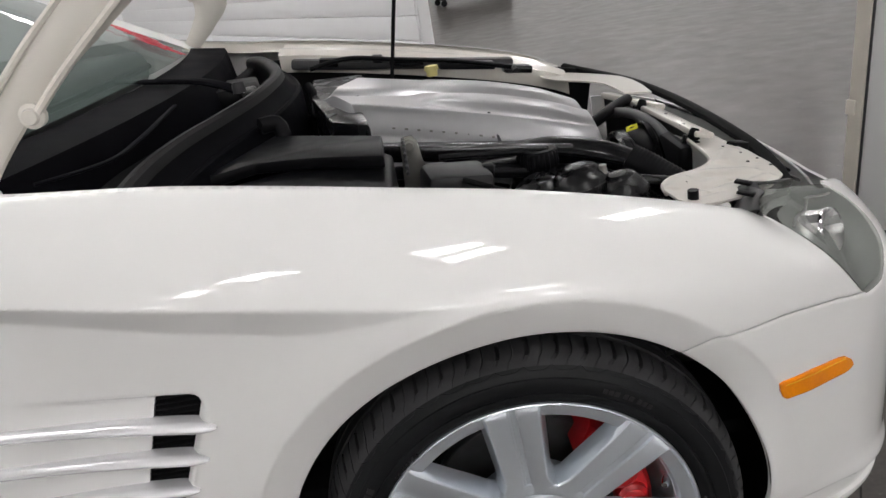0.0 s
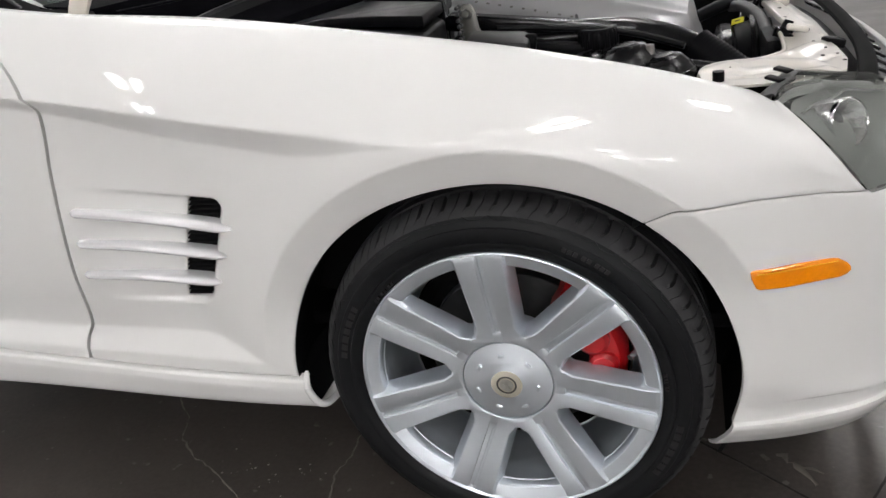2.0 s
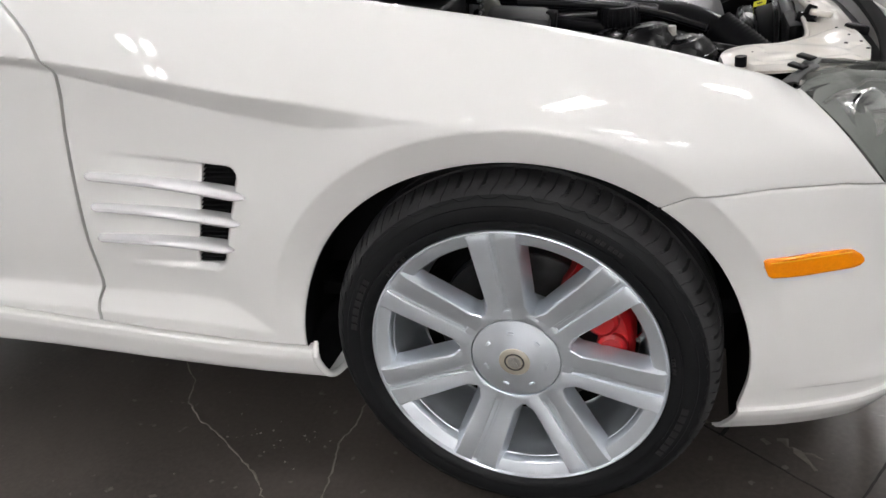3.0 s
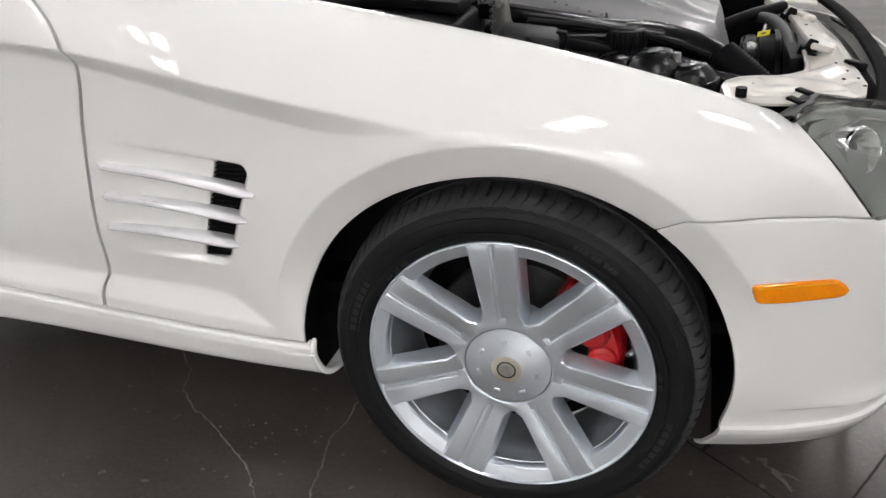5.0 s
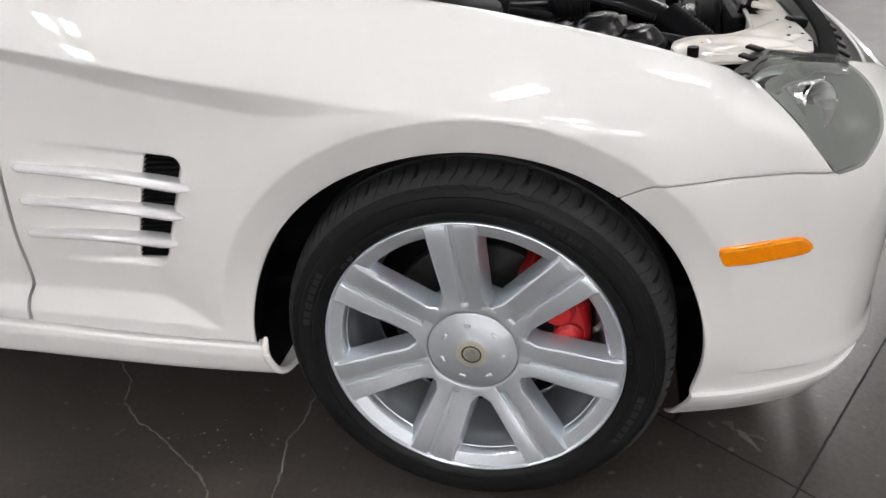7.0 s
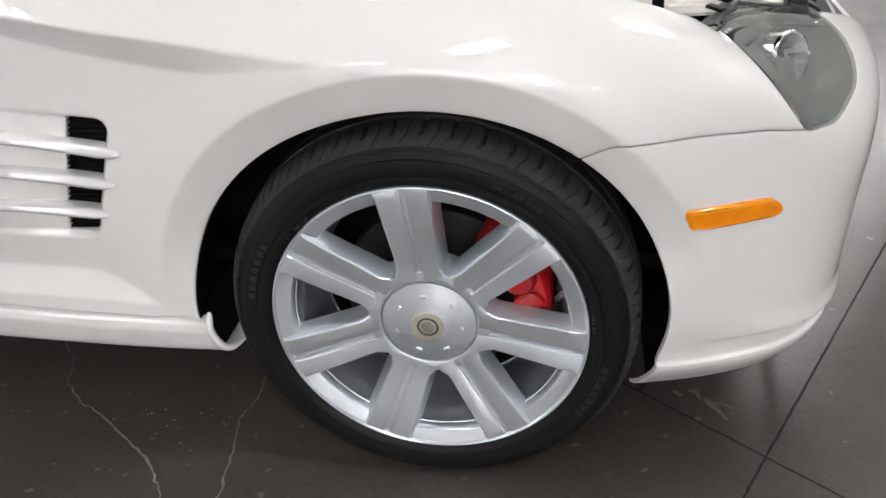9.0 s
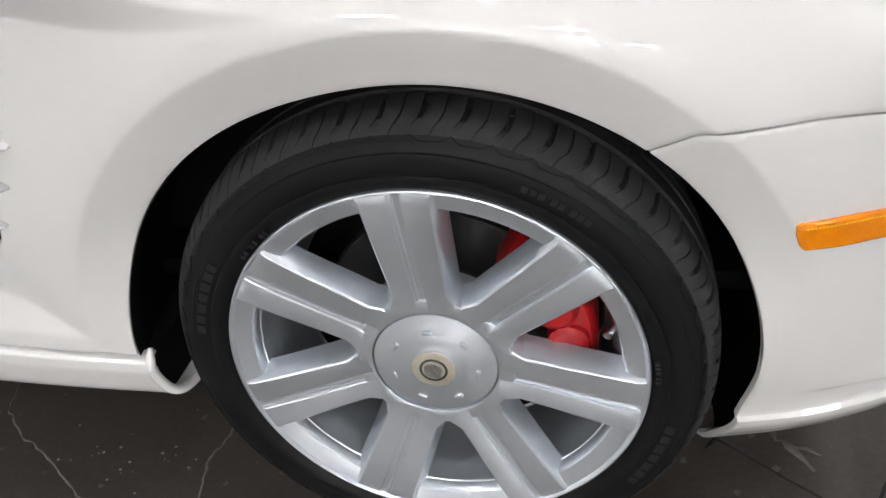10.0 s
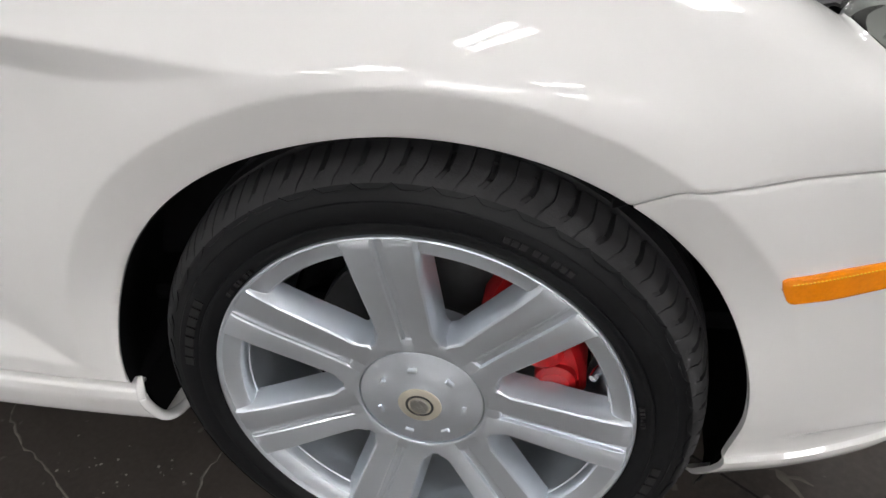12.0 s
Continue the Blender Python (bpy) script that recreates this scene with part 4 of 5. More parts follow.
def tyre(base):
    """Rubber tyre with a blocked shoulder, straight grooves and a flattened foot."""
    prof = [(0.2345, 0.02), (0.2355, 0.006), (0.240, 0.0005), (0.247, -0.0055), (0.253, -0.0075), (0.2565, -0.0072), (0.2575, -0.0050), (0.262, -0.0062), (0.274, -0.0070), (0.279, -0.0060), (0.280, -0.0042), (0.288, -0.0015), (0.2945, 0.0030),
            (0.3005, 0.0095), (0.3055, 0.0170), (0.3090, 0.0255), (0.3115, 0.036), (0.3132, 0.048), (0.3140, 0.0545), (0.3075, 0.0555), (0.3075, 0.0635), (0.3145, 0.0645), (0.3160, 0.088), (0.3095, 0.089), (0.3095, 0.097), (0.3162, 0.098), (0.3162, 0.115),
            (0.3095, 0.116), (0.3095, 0.124), (0.3150, 0.125), (0.3140, 0.150), (0.3075, 0.151), (0.3075, 0.159), (0.3125, 0.160), (0.3080, 0.185), (0.300, 0.205), (0.28, 0.215), (0.25, 0.21), (0.2345, 0.19)]
    blocks = 48
    marks = (0.0, 0.012, 0.045, 0.057, 0.25, 0.44, 0.465, 0.575, 0.60, 0.80)
    dogleg = {11: 0.034, 12: 0.034, 13: 0.024, 14: 0.007}
    steps = blocks * len(marks)
    normal = []
    for i in range(len(prof)):
        (r0, y0), (r1, y1) = prof[max(i - 1, 0)], prof[min(i + 1, len(prof) - 1)]
        n = math.hypot(r1 - r0, y1 - y0)
        normal.append(((y1 - y0) / n, -(r1 - r0) / n))
    b = bmesh.new()
    rings = []
    for k in range(steps):
        ph = marks[k % len(marks)]
        ring = []
        for i, (r, y) in enumerate(prof):
            a = 2 * math.pi * (k // len(marks) + ph) / blocks
            a += dogleg.get(i, 0.034 if i < 11 else 0.0)
            cut = 0.0
            if 13 <= i <= 18 and 0.005 < ph < 0.05:
                cut = 0.0012 if i == 13 else 0.003
            elif 14 <= i <= 18 and 0.45 < ph < 0.59:
                cut = 0.002 if i == 14 else 0.0085
            r -= cut * normal[i][0]
            y -= cut * normal[i][1]
            x, z = WX + r * math.cos(a), WZ + r * math.sin(a)
            if z < 0.0:
                y -= 0.15 * z if y < 0.1 else 0
                z = 0.0
            ring.append(b.verts.new((x, y, z)))
        rings.append(ring)
    for k in range(steps):
        p, q = rings[k], rings[(k + 1) % steps]
        for i in range(len(prof) - 1):
            b.faces.new((p[i], q[i], q[i + 1], p[i + 1]))
    bmesh.ops.recalc_face_normals(b, faces=b.faces)
    ob = part("tyre", b, RUBBER, base, "black low-profile road tyre", sharp=28)
    ob.data.materials.append(TREAD)
    for f in ob.data.polygons:
        r = math.hypot(f.center.x - WX, f.center.z - WZ)
        if r > 0.2945 and 0.003 < f.center.y < 0.2:
            f.material_index = 1
    return ob


def arc_bars(base, a0, widths, radius, height, gap=0.6, name="moulded_mark"):
    """Raised bars of lettering size on the sidewall, each following the curve."""
    a = a0
    for w in widths:
        if w > 0:
            b = bmesh.new()
            n = 3
            lo, hi = [], []
            for k in range(n + 1):
                t = radians(a + w * k / n)
                for row, r in ((lo, radius - height / 2), (hi, radius + height / 2)):
                    row.append(b.verts.new((WX + r * math.cos(t), -0.0080, WZ + r * math.sin(t))))
            for k in range(n):
                b.faces.new((lo[k], lo[k + 1], hi[k + 1], hi[k]))
            ext = bmesh.ops.extrude_face_region(b, geom=list(b.faces))
            for v in ext["geom"]:
                if isinstance(v, bmesh.types.BMVert):
                    v.co.y += 0.004
            bmesh.ops.recalc_face_normals(b, faces=b.faces)
            part(name, b, LETTER, base)
        a += abs(w) + gap


def tread_line(base):
    """Fine raised zigzag that closes the tread blocks off from the sidewall."""
    b = bmesh.new()
    last = None
    for k in range(48 * 4 + 1):
        a = 2 * math.pi * (k / 4 + 0.03) / 48 + 0.034
        r = (0.2895, 0.2895, 0.2945, 0.2900)[k % 4]
        row = []
        for dr in (-0.0007, 0.0007):
            y = float(np.interp(r + dr, (0.288, 0.2945, 0.3005), (-0.0015, 0.0030, 0.0095))) - 0.0012
            row.append(b.verts.new((WX + (r + dr) * math.cos(a), y, WZ + (r + dr) * math.sin(a))))
        if last:
            b.faces.new((last[0], last[1], row[1], row[0]))
        last = row
    ext = bmesh.ops.extrude_face_region(b, geom=list(b.faces))
    for v in ext["geom"]:
        if isinstance(v, bmesh.types.BMVert):
            v.co.y += 0.003
    bmesh.ops.recalc_face_normals(b, faces=b.faces)
    part("tread_line", b, RUBBER, base)


hubcar = wheel()
rubber = tyre(hubcar)
tread_line(rubber)
arc_bars(rubber, 146, (2.0, 2.6, 2.8, 2.6, 3.0, 2.6, 2.6), 0.2675, 0.010, 0.7)
arc_bars(rubber, -34, (2.0, 2.6, 2.8, 2.6, 3.0, 2.6, 2.6), 0.2675, 0.010, 0.7)
arc_bars(rubber, 128, (1.0, 1.1, -0.8, 1.0, 1.2, -0.6, 1.1, 1.0), 0.2445, 0.005, 0.5)
arc_bars(rubber, 50, (1.3, 1.3, 1.3, -0.4, 1.3, 1.3, -0.4, 1.4, 1.3, 1.3), 0.2675, 0.007, 0.5)
arc_bars(rubber, 2, (0.8, 0.8, -0.4, 0.8, 0.8, 0.8), 0.2445, 0.005, 0.5)


def brake():
    base = part("brake_disc", lathe([(0.03, 0.075), (0.075, 0.070), (0.078, 0.098), (0.082, 0.098), (0.148, 0.098), (0.150, 0.100), (0.150, 0.122), (0.08, 0.124)], 96, (WX, 0, WZ)), DISC, car, "dark steel brake disc")
    part("splash_shield", lathe([(0.05, 0.135), (0.165, 0.135), (0.185, 0.12), (0.187, 0.122)], 64, (WX, 0, WZ)), DULL, base)
    cal = bmesh.new()
    prof = [(0.128, 0.062), (0.130, 0.054), (0.142, 0.049), (0.160, 0.049), (0.176, 0.054), (0.183, 0.064), (0.183, 0.14), (0.128, 0.14)]
    cal = lathe(prof, 32, (WX, 0, WZ), True, -3, 57)
    bmesh.ops.holes_fill(cal, edges=[e for e in cal.edges if len(e.link_faces) == 1])
    part("caliper", cal, RED, base, "red painted brake caliper")
    for a, r, rad in ((6, 0.150, 0.024), (24, 0.148, 0.026), (48, 0.158, 0.022)):
        t = radians(a)
        part("piston_housing", lathe([(0.0, -0.008), (rad * 0.7, -0.008), (rad * 0.95, -0.003), (rad, 0.006), (rad, 0.03)], 32, (WX + r * math.cos(t), 0.047, WZ + r * math.sin(t))), RED, base)
    part("knuckle", lathe([(0.0, 0.05), (0.035, 0.05), (0.05, 0.06), (0.06, 0.13)], 32, (WX, 0, WZ)), DULL, base)


brake()


# ---- engine bay ----
part("bay_floor", block((1.15, 1.46, 0.03), (-0.05, MID, 0.36), 0.01), DULL, car)
part("bay_side", block((0.80, 0.03, 0.30), (-0.18, 0.165, 0.55), 0.01), DULL, car)
part("bay_side", block((1.02, 0.03, 0.46), (-0.075, 1.495, 0.572), 0.01, (0, 11, 0)), DULL, car)
part("inner_rail", sheet(lambda u, v: (-0.46 + 0.84 * u, 1.625 - 0.155 * min(v * 1.25, 1) - 0.05 * u * u, float(brow(-0.46 + 0.84 * u)) - 0.010 - 0.012 * v - 0.006 * math.sin(v * 9) - 0.05 * max(0, v - 0.8) / 0.2), 40, 20, 0.003), BAY_PAINT, car, "cream painted inner wing rail")
part("bulkhead", block((0.04, 1.44, 0.5), (-0.56, MID, 0.62), 0.01), DULL, car)


def engine_cover():
    """Silver moulded cover that falls towards the nose, with a raised middle and a stepped near side."""
    def at(u, v):
        # u runs forwards, v from the near to the far side
        e = abs(v - 0.5) * 2
        rear = -0.30 + 0.12 * e
        x = rear + (0.31 - rear) * u
        w = 0.325 - 0.02 * math.cos(u * math.pi)
        y = MID + (v - 0.5) * 2 * w
        e = abs(v - 0.5) * 2
        top = 0.869 - 0.118 * u - 0.03 * u * u
        z = top - 0.055 * float(ease(0.55, 0.72, e)) - 0.05 * float(ease(0.86, 1.0, e)) - 0.004 * e
        dome = math.exp(-((u - 0.62) / 0.34) ** 2) * math.exp(-((e - 0.25) / 0.28) ** 2) * 0.020
        valley = math.exp(-(e / 0.10) ** 2) * 0.010
        valley += 0.006 * math.exp(-((e - 0.50) / 0.05) ** 2) * float(ease(0.30, 0.45, u))
        valley -= 0.006 * float(ease(0.30, 0.36, u)) * float(ease(0.92, 0.80, u)) * float(ease(0.46, 0.40, e)) * float(ease(0.10, 0.16, e))
        z += dome - valley
        z -= 0.10 * float(ease(0.93, 1.0, u)) + 0.06 * float(ease(0.05, 0.0, u))
        if u > 0.8:
            y = MID + (v - 0.5) * 2 * w * (1 - 0.25 * ((u - 0.8) / 0.2) ** 2)
        return (x + 0.03 * (1 - e) * u, y, z)
    base = part("engine_cover", sheet(at, 60, 70, 0.004), COVER, car, "silver moulded plastic engine cover")
    for k, w in enumerate((0.010, 0.012, 0.011, 0.010, 0.010, 0.009, 0.004, 0.012, 0.010)):
        u = 0.17 + 0.045 * k
        p = at(u, 0.165)
        part("raised_mark", block((w * 0.6, 0.006, 0.0016), (p[0], p[1], p[2] + 0.003), 0.0005, (16, 13, 0)), ZINC, base)
    part("seam", tube([at(0.56, 0.04), at(0.555, 0.10), at(0.55, 0.16), at(0.54, 0.23)], 0.0036, 8, 4), GREY, base)
    return base


engine_cover()
part("engine_block", block((0.46, 0.62, 0.30), (0.05, MID, 0.56), 0.03, (0, 7, 0)), DULL, car)
part("fuel_rail_cover", block((0.36, 0.045, 0.03), (0.02, 0.515, 0.765), 0.006, (0, 9, 0)), GLOSS, car)
part("fuel_rail_cover", block((0.34, 0.03, 0.022), (0.03, 0.475, 0.735), 0.008, (0, 9, 0)), BLACK, car)


def electronics_box():
    """Black lidded box beside the bulkhead with a rounded lid edge."""
    base = part("electronics_box", slab([(-0.44, 0.14), (-0.43, 0.36), (-0.34, 0.40), (-0.15, 0.44), (-0.128, 0.40), (-0.128, 0.14)], "z", 0.62, 0.816, 0.008, seg=3), BLACK, car, "black plastic control unit box")
    part("lid", slab([(-0.45, 0.345), (-0.416, 0.425), (-0.355, 0.60), (-0.143, 0.445), (-0.137, 0.30), (-0.25, 0.365), (-0.36, 0.400)], "z", 0.820, 0.841, 0.004, seg=2), BLACK, base, "black lid with a rounded edge")
    b = bmesh.new()
    for k in range(6):
        block((0.006, 0.012, 0.007), (-0.108, 0.43, 0.775 + 0.011 * k), 0.002, bm=b, seg=1)
        block((0.006, 0.012, 0.007), (-0.108, 0.412, 0.775 + 0.011 * k), 0.002, bm=b, seg=1)
    part("connector", b, GREY, base, "grey multi-pin connector")
    return base


electronics_box()


def bracket():
    base = part("bracket", slab([(-0.120, 0.735), (-0.066, 0.735), (-0.068, 0.762), (-0.080, 0.785), (-0.084, 0.820), (-0.092, 0.831), (-0.106, 0.831), (-0.114, 0.820), (-0.116, 0.78)], "y", 0.445, 0.452, 0.002), ZINC, car, "bare metal lifting bracket")
    part("bolt", lathe([(0.0, -0.012), (0.007, -0.012), (0.008, -0.004), (0.012, -0.003), (0.012, 0.0)], 16, (-0.099, 0.445, 0.815)), ZINC, base)
    part("coil", block((0.11, 0.10, 0.06), (-0.03, 0.36, 0.755), 0.012, (0, 8, 8)), DARK, car, "dark grey ignition module")
    part("coil_lug", block((0.02, 0.02, 0.05), (0.025, 0.37, 0.755), 0.004, (0, 8, 0)), BLACK, car)


bracket()


def reservoir():
    base = part("fluid_reservoir", lathe([(0.0, 0.0), (0.05, 0.0), (0.058, 0.01), (0.06, 0.05), (0.052, 0.07), (0.034, 0.078), (0.033, 0.1)], 40), SATIN, car, "black round fluid reservoir")
    base.data.transform(pose(0.130, 0.484, 0.640, 90, 0, 0))
    cap = bmesh.new()
    rings = []
    for r, y, rib in ((0.002, 0.030, 0), (0.020, 0.030, 0), (0.0215, 0.032, 0), (0.031, 0.032, 0), (0.0345, 0.0295, 0.4), (0.037, 0.024, 1), (0.0375, 0.006, 1), (0.0360, 0.0, 0.5)):
        rings.append([cap.verts.new(((r - 0.0022 * rib * (k % 4 in (0, 1))) * math.cos(2 * math.pi * k / 96), y, (r - 0.0022 * rib * (k % 4 in (0, 1))) * math.sin(2 * math.pi * k / 96))) for k in range(96)])
    for p, q in zip(rings, rings[1:]):
        for k in range(96):
            cap.faces.new((p[k], p[(k + 1) % 96], q[(k + 1) % 96], q[k]))
    cap.faces.new(rings[0]), cap.faces.new(rings[-1])
    bmesh.ops.recalc_face_normals(cap, faces=cap.faces)
    cap.transform(pose(0.130, 0.484, 0.726, 90, 0, 0))
    part("cap", cap, BLACK, base, "ribbed black screw cap", sharp=30)
    for x, y, r, z, lean in ((0.118, 0.425, 0.050, 0.688, -4), (0.186, 0.405, 0.055, 0.700, -8), (0.252, 0.375, 0.046, 0.684, -10)):
        p = lathe([(0.0, 0.040), (r * 0.35, 0.0390), (r * 0.38, 0.0375), (r * 0.62, 0.034), (r * 0.66, 0.0315), (r * 0.84, 0.022), (r * 0.87, 0.0185), (r * 0.95, 0.010), (r * 1.01, 0.009), (r * 1.03, 0.004), (r * 1.03, -0.008), (r * 1.0, -0.013), (r * 0.96, -0.014), (r * 0.97, -0.07)], 40)
        p.transform(pose(x, y, z, 90, lean, 0))
        part("lobed_tank", p, SATIN, car, "glossy black lobed tank", sharp=35)
    part("tank_clip", tube([(0.222, 0.385, 0.70), (0.224, 0.388, 0.722), (0.224, 0.388, 0.7225), (0.224, 0.388, 0.738)], [0.004, 0.004, 0.0075, 0.0065], 12, 1), STEEL, car)
    return base


reservoir()
part("intake_pipe", tube([(-0.04, 0.50, 0.742), (0.06, 0.518, 0.742), (0.16, 0.53, 0.736), (0.245, 0.525, 0.719), (0.305, 0.50, 0.697)], [0.026, 0.034, 0.036, 0.034, 0.030], 20, 8, 0.8), GLOSS, car, "glossy black intake pipe")
part("corrugated_hose", tube([(0.300, 0.502, 0.703), (0.335, 0.48, 0.680), (0.375, 0.455, 0.650), (0.41, 0.44, 0.62)], 0.033, 16, 15, 1, 0.003), BLACK, car, "black corrugated hose", sharp=0)
part("coolant_hose", tube([(0.05, 0.40, 0.70), (0.16, 0.43, 0.705), (0.28, 0.42, 0.69), (0.40, 0.41, 0.665), (0.44, 0.46, 0.65)], 0.012, 12, 8), SATIN, car)
part("coolant_hose", tube([(0.385, 0.93, 0.690), (0.405, 0.86, 0.700), (0.425, 0.78, 0.695), (0.436, 0.71, 0.675), (0.436, 0.66, 0.64), (0.43, 0.63, 0.58)], 0.012, 12, 8), GREY, car, "dark grey coolant hose")
part("coolant_hose", tube([(0.18, 0.80, 0.62), (0.26, 0.82, 0.672), (0.34, 0.88, 0.695), (0.39, 0.94, 0.70), (0.44, 1.0, 0.70)], 0.014, 12, 8), BLACK, car)
part("cable", tube([(-0.02, 0.30, 0.78), (0.06, 0.28, 0.75), (0.12, 0.30, 0.73), (0.2, 0.30, 0.70)], 0.005, 8, 8), BLACK, car)
part("cable", tube([(-0.05, 0.46, 0.78), (0.06, 0.475, 0.765), (0.18, 0.48, 0.745), (0.28, 0.46, 0.715)], 0.006, 8, 8), BLACK, car)


def fan():
    base = part("fan_shroud", block((0.03, 0.60, 0.30), (0.438, 0.88, 0.535), 0.012), BLACK, car, "black radiator fan shroud")
    for name, prof, x, mat in (("fan_ring", [(0.118, 0.0), (0.128, -0.004), (0.134, 0.004), (0.134, 0.022), (0.126, 0.030)], 0.352, SATIN),
                               ("fan_housing", [(0.02, 0.010), (0.10, 0.006), (0.120, 0.010), (0.130, 0.020), (0.136, 0.045), (0.138, 0.085)], 0.368, BLACK),
                               ("fan_collar", [(0.142, 0.0), (0.150, -0.003), (0.155, 0.006), (0.152, 0.02)], 0.412, SATIN)):
        g = lathe(prof, 56)
        g.transform(pose(x, 0.79, 0.545, 0, 0, -90))
        part(name, g, mat, base)
    n = Vector((-0.42, -0.55, 0.72)).normalized()
    flat = n.cross(Vector((-0.08, 0.45, 0.889))).normalized()
    turn = Matrix((flat, n.cross(flat), n)).transposed().to_4x4()
    for name, size, off, mat in (("sticker", (0.026, 0.014, 0.0016), 0.0, YELLOW), ("print_bar", (0.011, 0.003, 0.0012), 0.001, INK)):
        g = block(size, (0, 0, off), 0.0004, (0, 0, 0), 1)
        g.transform(Matrix.Translation((0.389, 0.790, 0.684)) @ turn)
        part(name, g, mat, base, "yellow warning sticker" if mat is YELLOW else "")


fan()


def front_panel():
    """Painted lock carrier across the nose with its flared end over the headlamp."""
    def deck(outline, z0, slope, ribs=(), thick=0.004):
        """Pressed sheet: ribs are (start, end, height, width)."""
        b = slab(outline, "z", 0, thick, 0)
        bmesh.ops.triangulate(b, faces=b.faces)
        for _ in range(4):
            bmesh.ops.subdivide_edges(b, edges=[e for e in b.edges if e.calc_length() > 0.008], cuts=1)
            bmesh.ops.triangulate(b, faces=[f for f in b.faces if len(f.verts) > 3])
        for v in b.verts:
            x, y = v.co.x, v.co.y
            z = z0 - slope * (x - 0.45) - 0.02 * (y - 0.45)
            for (ax, ay), (cx, cy), tall, wide in ribs:
                t = min(1, max(0, ((x - ax) * (cx - ax) + (y - ay) * (cy - ay)) / ((cx - ax) ** 2 + (cy - ay) ** 2)))
                d = math.hypot(x - ax - t * (cx - ax), y - ay - t * (cy - ay))
                z += tall * math.exp(-(d / wide) ** 4)
            v.co.z += z
        return b
    near = [(0.298, 0.29), (0.305, 0.325), (0.328, 0.362), (0.36, 0.386), (0.390, 0.406), (0.422, 0.436), (0.440, 0.472), (0.448, 0.55), (0.450, 0.64), (0.52, 0.64), (0.532, 0.52), (0.532, 0.42), (0.518, 0.345), (0.47, 0.285), (0.41, 0.24), (0.36, 0.215), (0.32, 0.205), (0.302, 0.235)]
    ribs = [((0.36, 0.285), (0.42, 0.325), -0.004, 0.007), ((0.345, 0.255), (0.385, 0.275), -0.003, 0.005), ((0.41, 0.375), (0.47, 0.375), 0.005, 0.020), ((0.455, 0.44), (0.50, 0.52), 0.006, 0.016), ((0.49, 0.40), (0.515, 0.44), -0.003, 0.006),
            ((0.315, 0.30), (0.35, 0.355), 0.004, 0.012), ((0.44, 0.30), (0.49, 0.34), 0.004, 0.010), ((0.37, 0.34), (0.40, 0.365), -0.003, 0.006)]
    base = part("lock_carrier", deck(near, 0.684, 0.12, ribs), BAY_PAINT, car, "cream painted front slam panel with holes", sharp=40)
    mid = [(0.494, 0.58), (0.486, 1.10), (0.53, 1.10), (0.552, 0.90), (0.552, 0.66), (0.535, 0.58)]
    part("crossmember", deck(mid, 0.684, 0.30, [((0.512, 0.66), (0.525, 0.80), -0.006, 0.010), ((0.52, 0.88), (0.515, 1.02), 0.006, 0.012), ((0.535, 0.62), (0.54, 0.70), 0.005, 0.008)]), BAY_PAINT, base, sharp=40)
    part("crossmember", block((0.040, 0.42, 0.012), (0.470, 0.80, 0.693), 0.004, (-1.5, 14, 2)), BAY_PAINT, base)
    part("crossmember", block((0.032, 0.26, 0.016), (0.455, 1.02, 0.690), 0.005, (-1.5, 12, 14)), BAY_PAINT, base)
    far = [(x, 2 * MID - y) for x, y in near]
    part("crossmember", deck(far, 0.712, 0.12), BAY_PAINT, base)
    edge_line = [(0.300, 0.285, 0.704), (0.307, 0.325, 0.704), (0.330, 0.361, 0.701), (0.362, 0.385, 0.697), (0.392, 0.405, 0.692), (0.424, 0.436, 0.690), (0.442, 0.472, 0.688), (0.449, 0.55, 0.688), (0.450, 0.62, 0.690)]
    part("crossmember", tube(edge_line, 0.004, 10, 6), BAY_PAINT, base)
    # dark discs laid on the panel: colour stands in for the shade in holes
    for x, y, r in ((0.463, 0.674, 0.010), (0.476, 0.72, 0.004), (0.47, 0.80, 0.006), (0.50, 0.555, 0.004), (0.51, 0.50, 0.006), (0.497, 0.435, 0.005), (0.523, 0.455, 0.004), (0.525, 0.405, 0.005), (0.345, 0.325, 0.005), (0.515, 0.73, 0.007), (0.505, 0.84, 0.005), (0.515, 0.93, 0.007)):
        z = 0.684 - 0.12 * (x - 0.45) - 0.02 * (y - 0.45)
        if y > 0.6:
            z = (0.686 if x > 0.49 else 0.708) - 0.30 * (x - 0.45) - 0.02 * (y - 0.45)
        part("hole", lathe([(0.0, 0.0), (r * 0.6, 0.0), (r * 0.65, 0.001), (r * 0.65, 0.003)], 14), INK, base).matrix_basis = pose(x, y, z + 0.0055, -90, 0, 0)
    for x, y in ((0.462, 0.605), (0.452, 0.92)):
        stop_ = part("bonnet_stop", tube([(x, y, 0.682), (x, y, 0.699), (x + 0.004, y + 0.002, 0.711)], [0.012, 0.012, 0.008], 14, 2), BLACK, base, "black rubber bonnet stop")
        part("stop_screw", tube([(x - 0.022, y + 0.006, 0.678), (x - 0.014, y + 0.004, 0.700)], 0.006, 10, 1), SATIN, stop_)
    part("rubber_buffer", tube([(0.325, 0.235, 0.690), (0.325, 0.235, 0.706), (0.325, 0.235, 0.707), (0.325, 0.235, 0.722)], [0.005, 0.005, 0.0085, 0.0085], 14, 1), BLACK, base, "black rubber buffer")


front_panel()


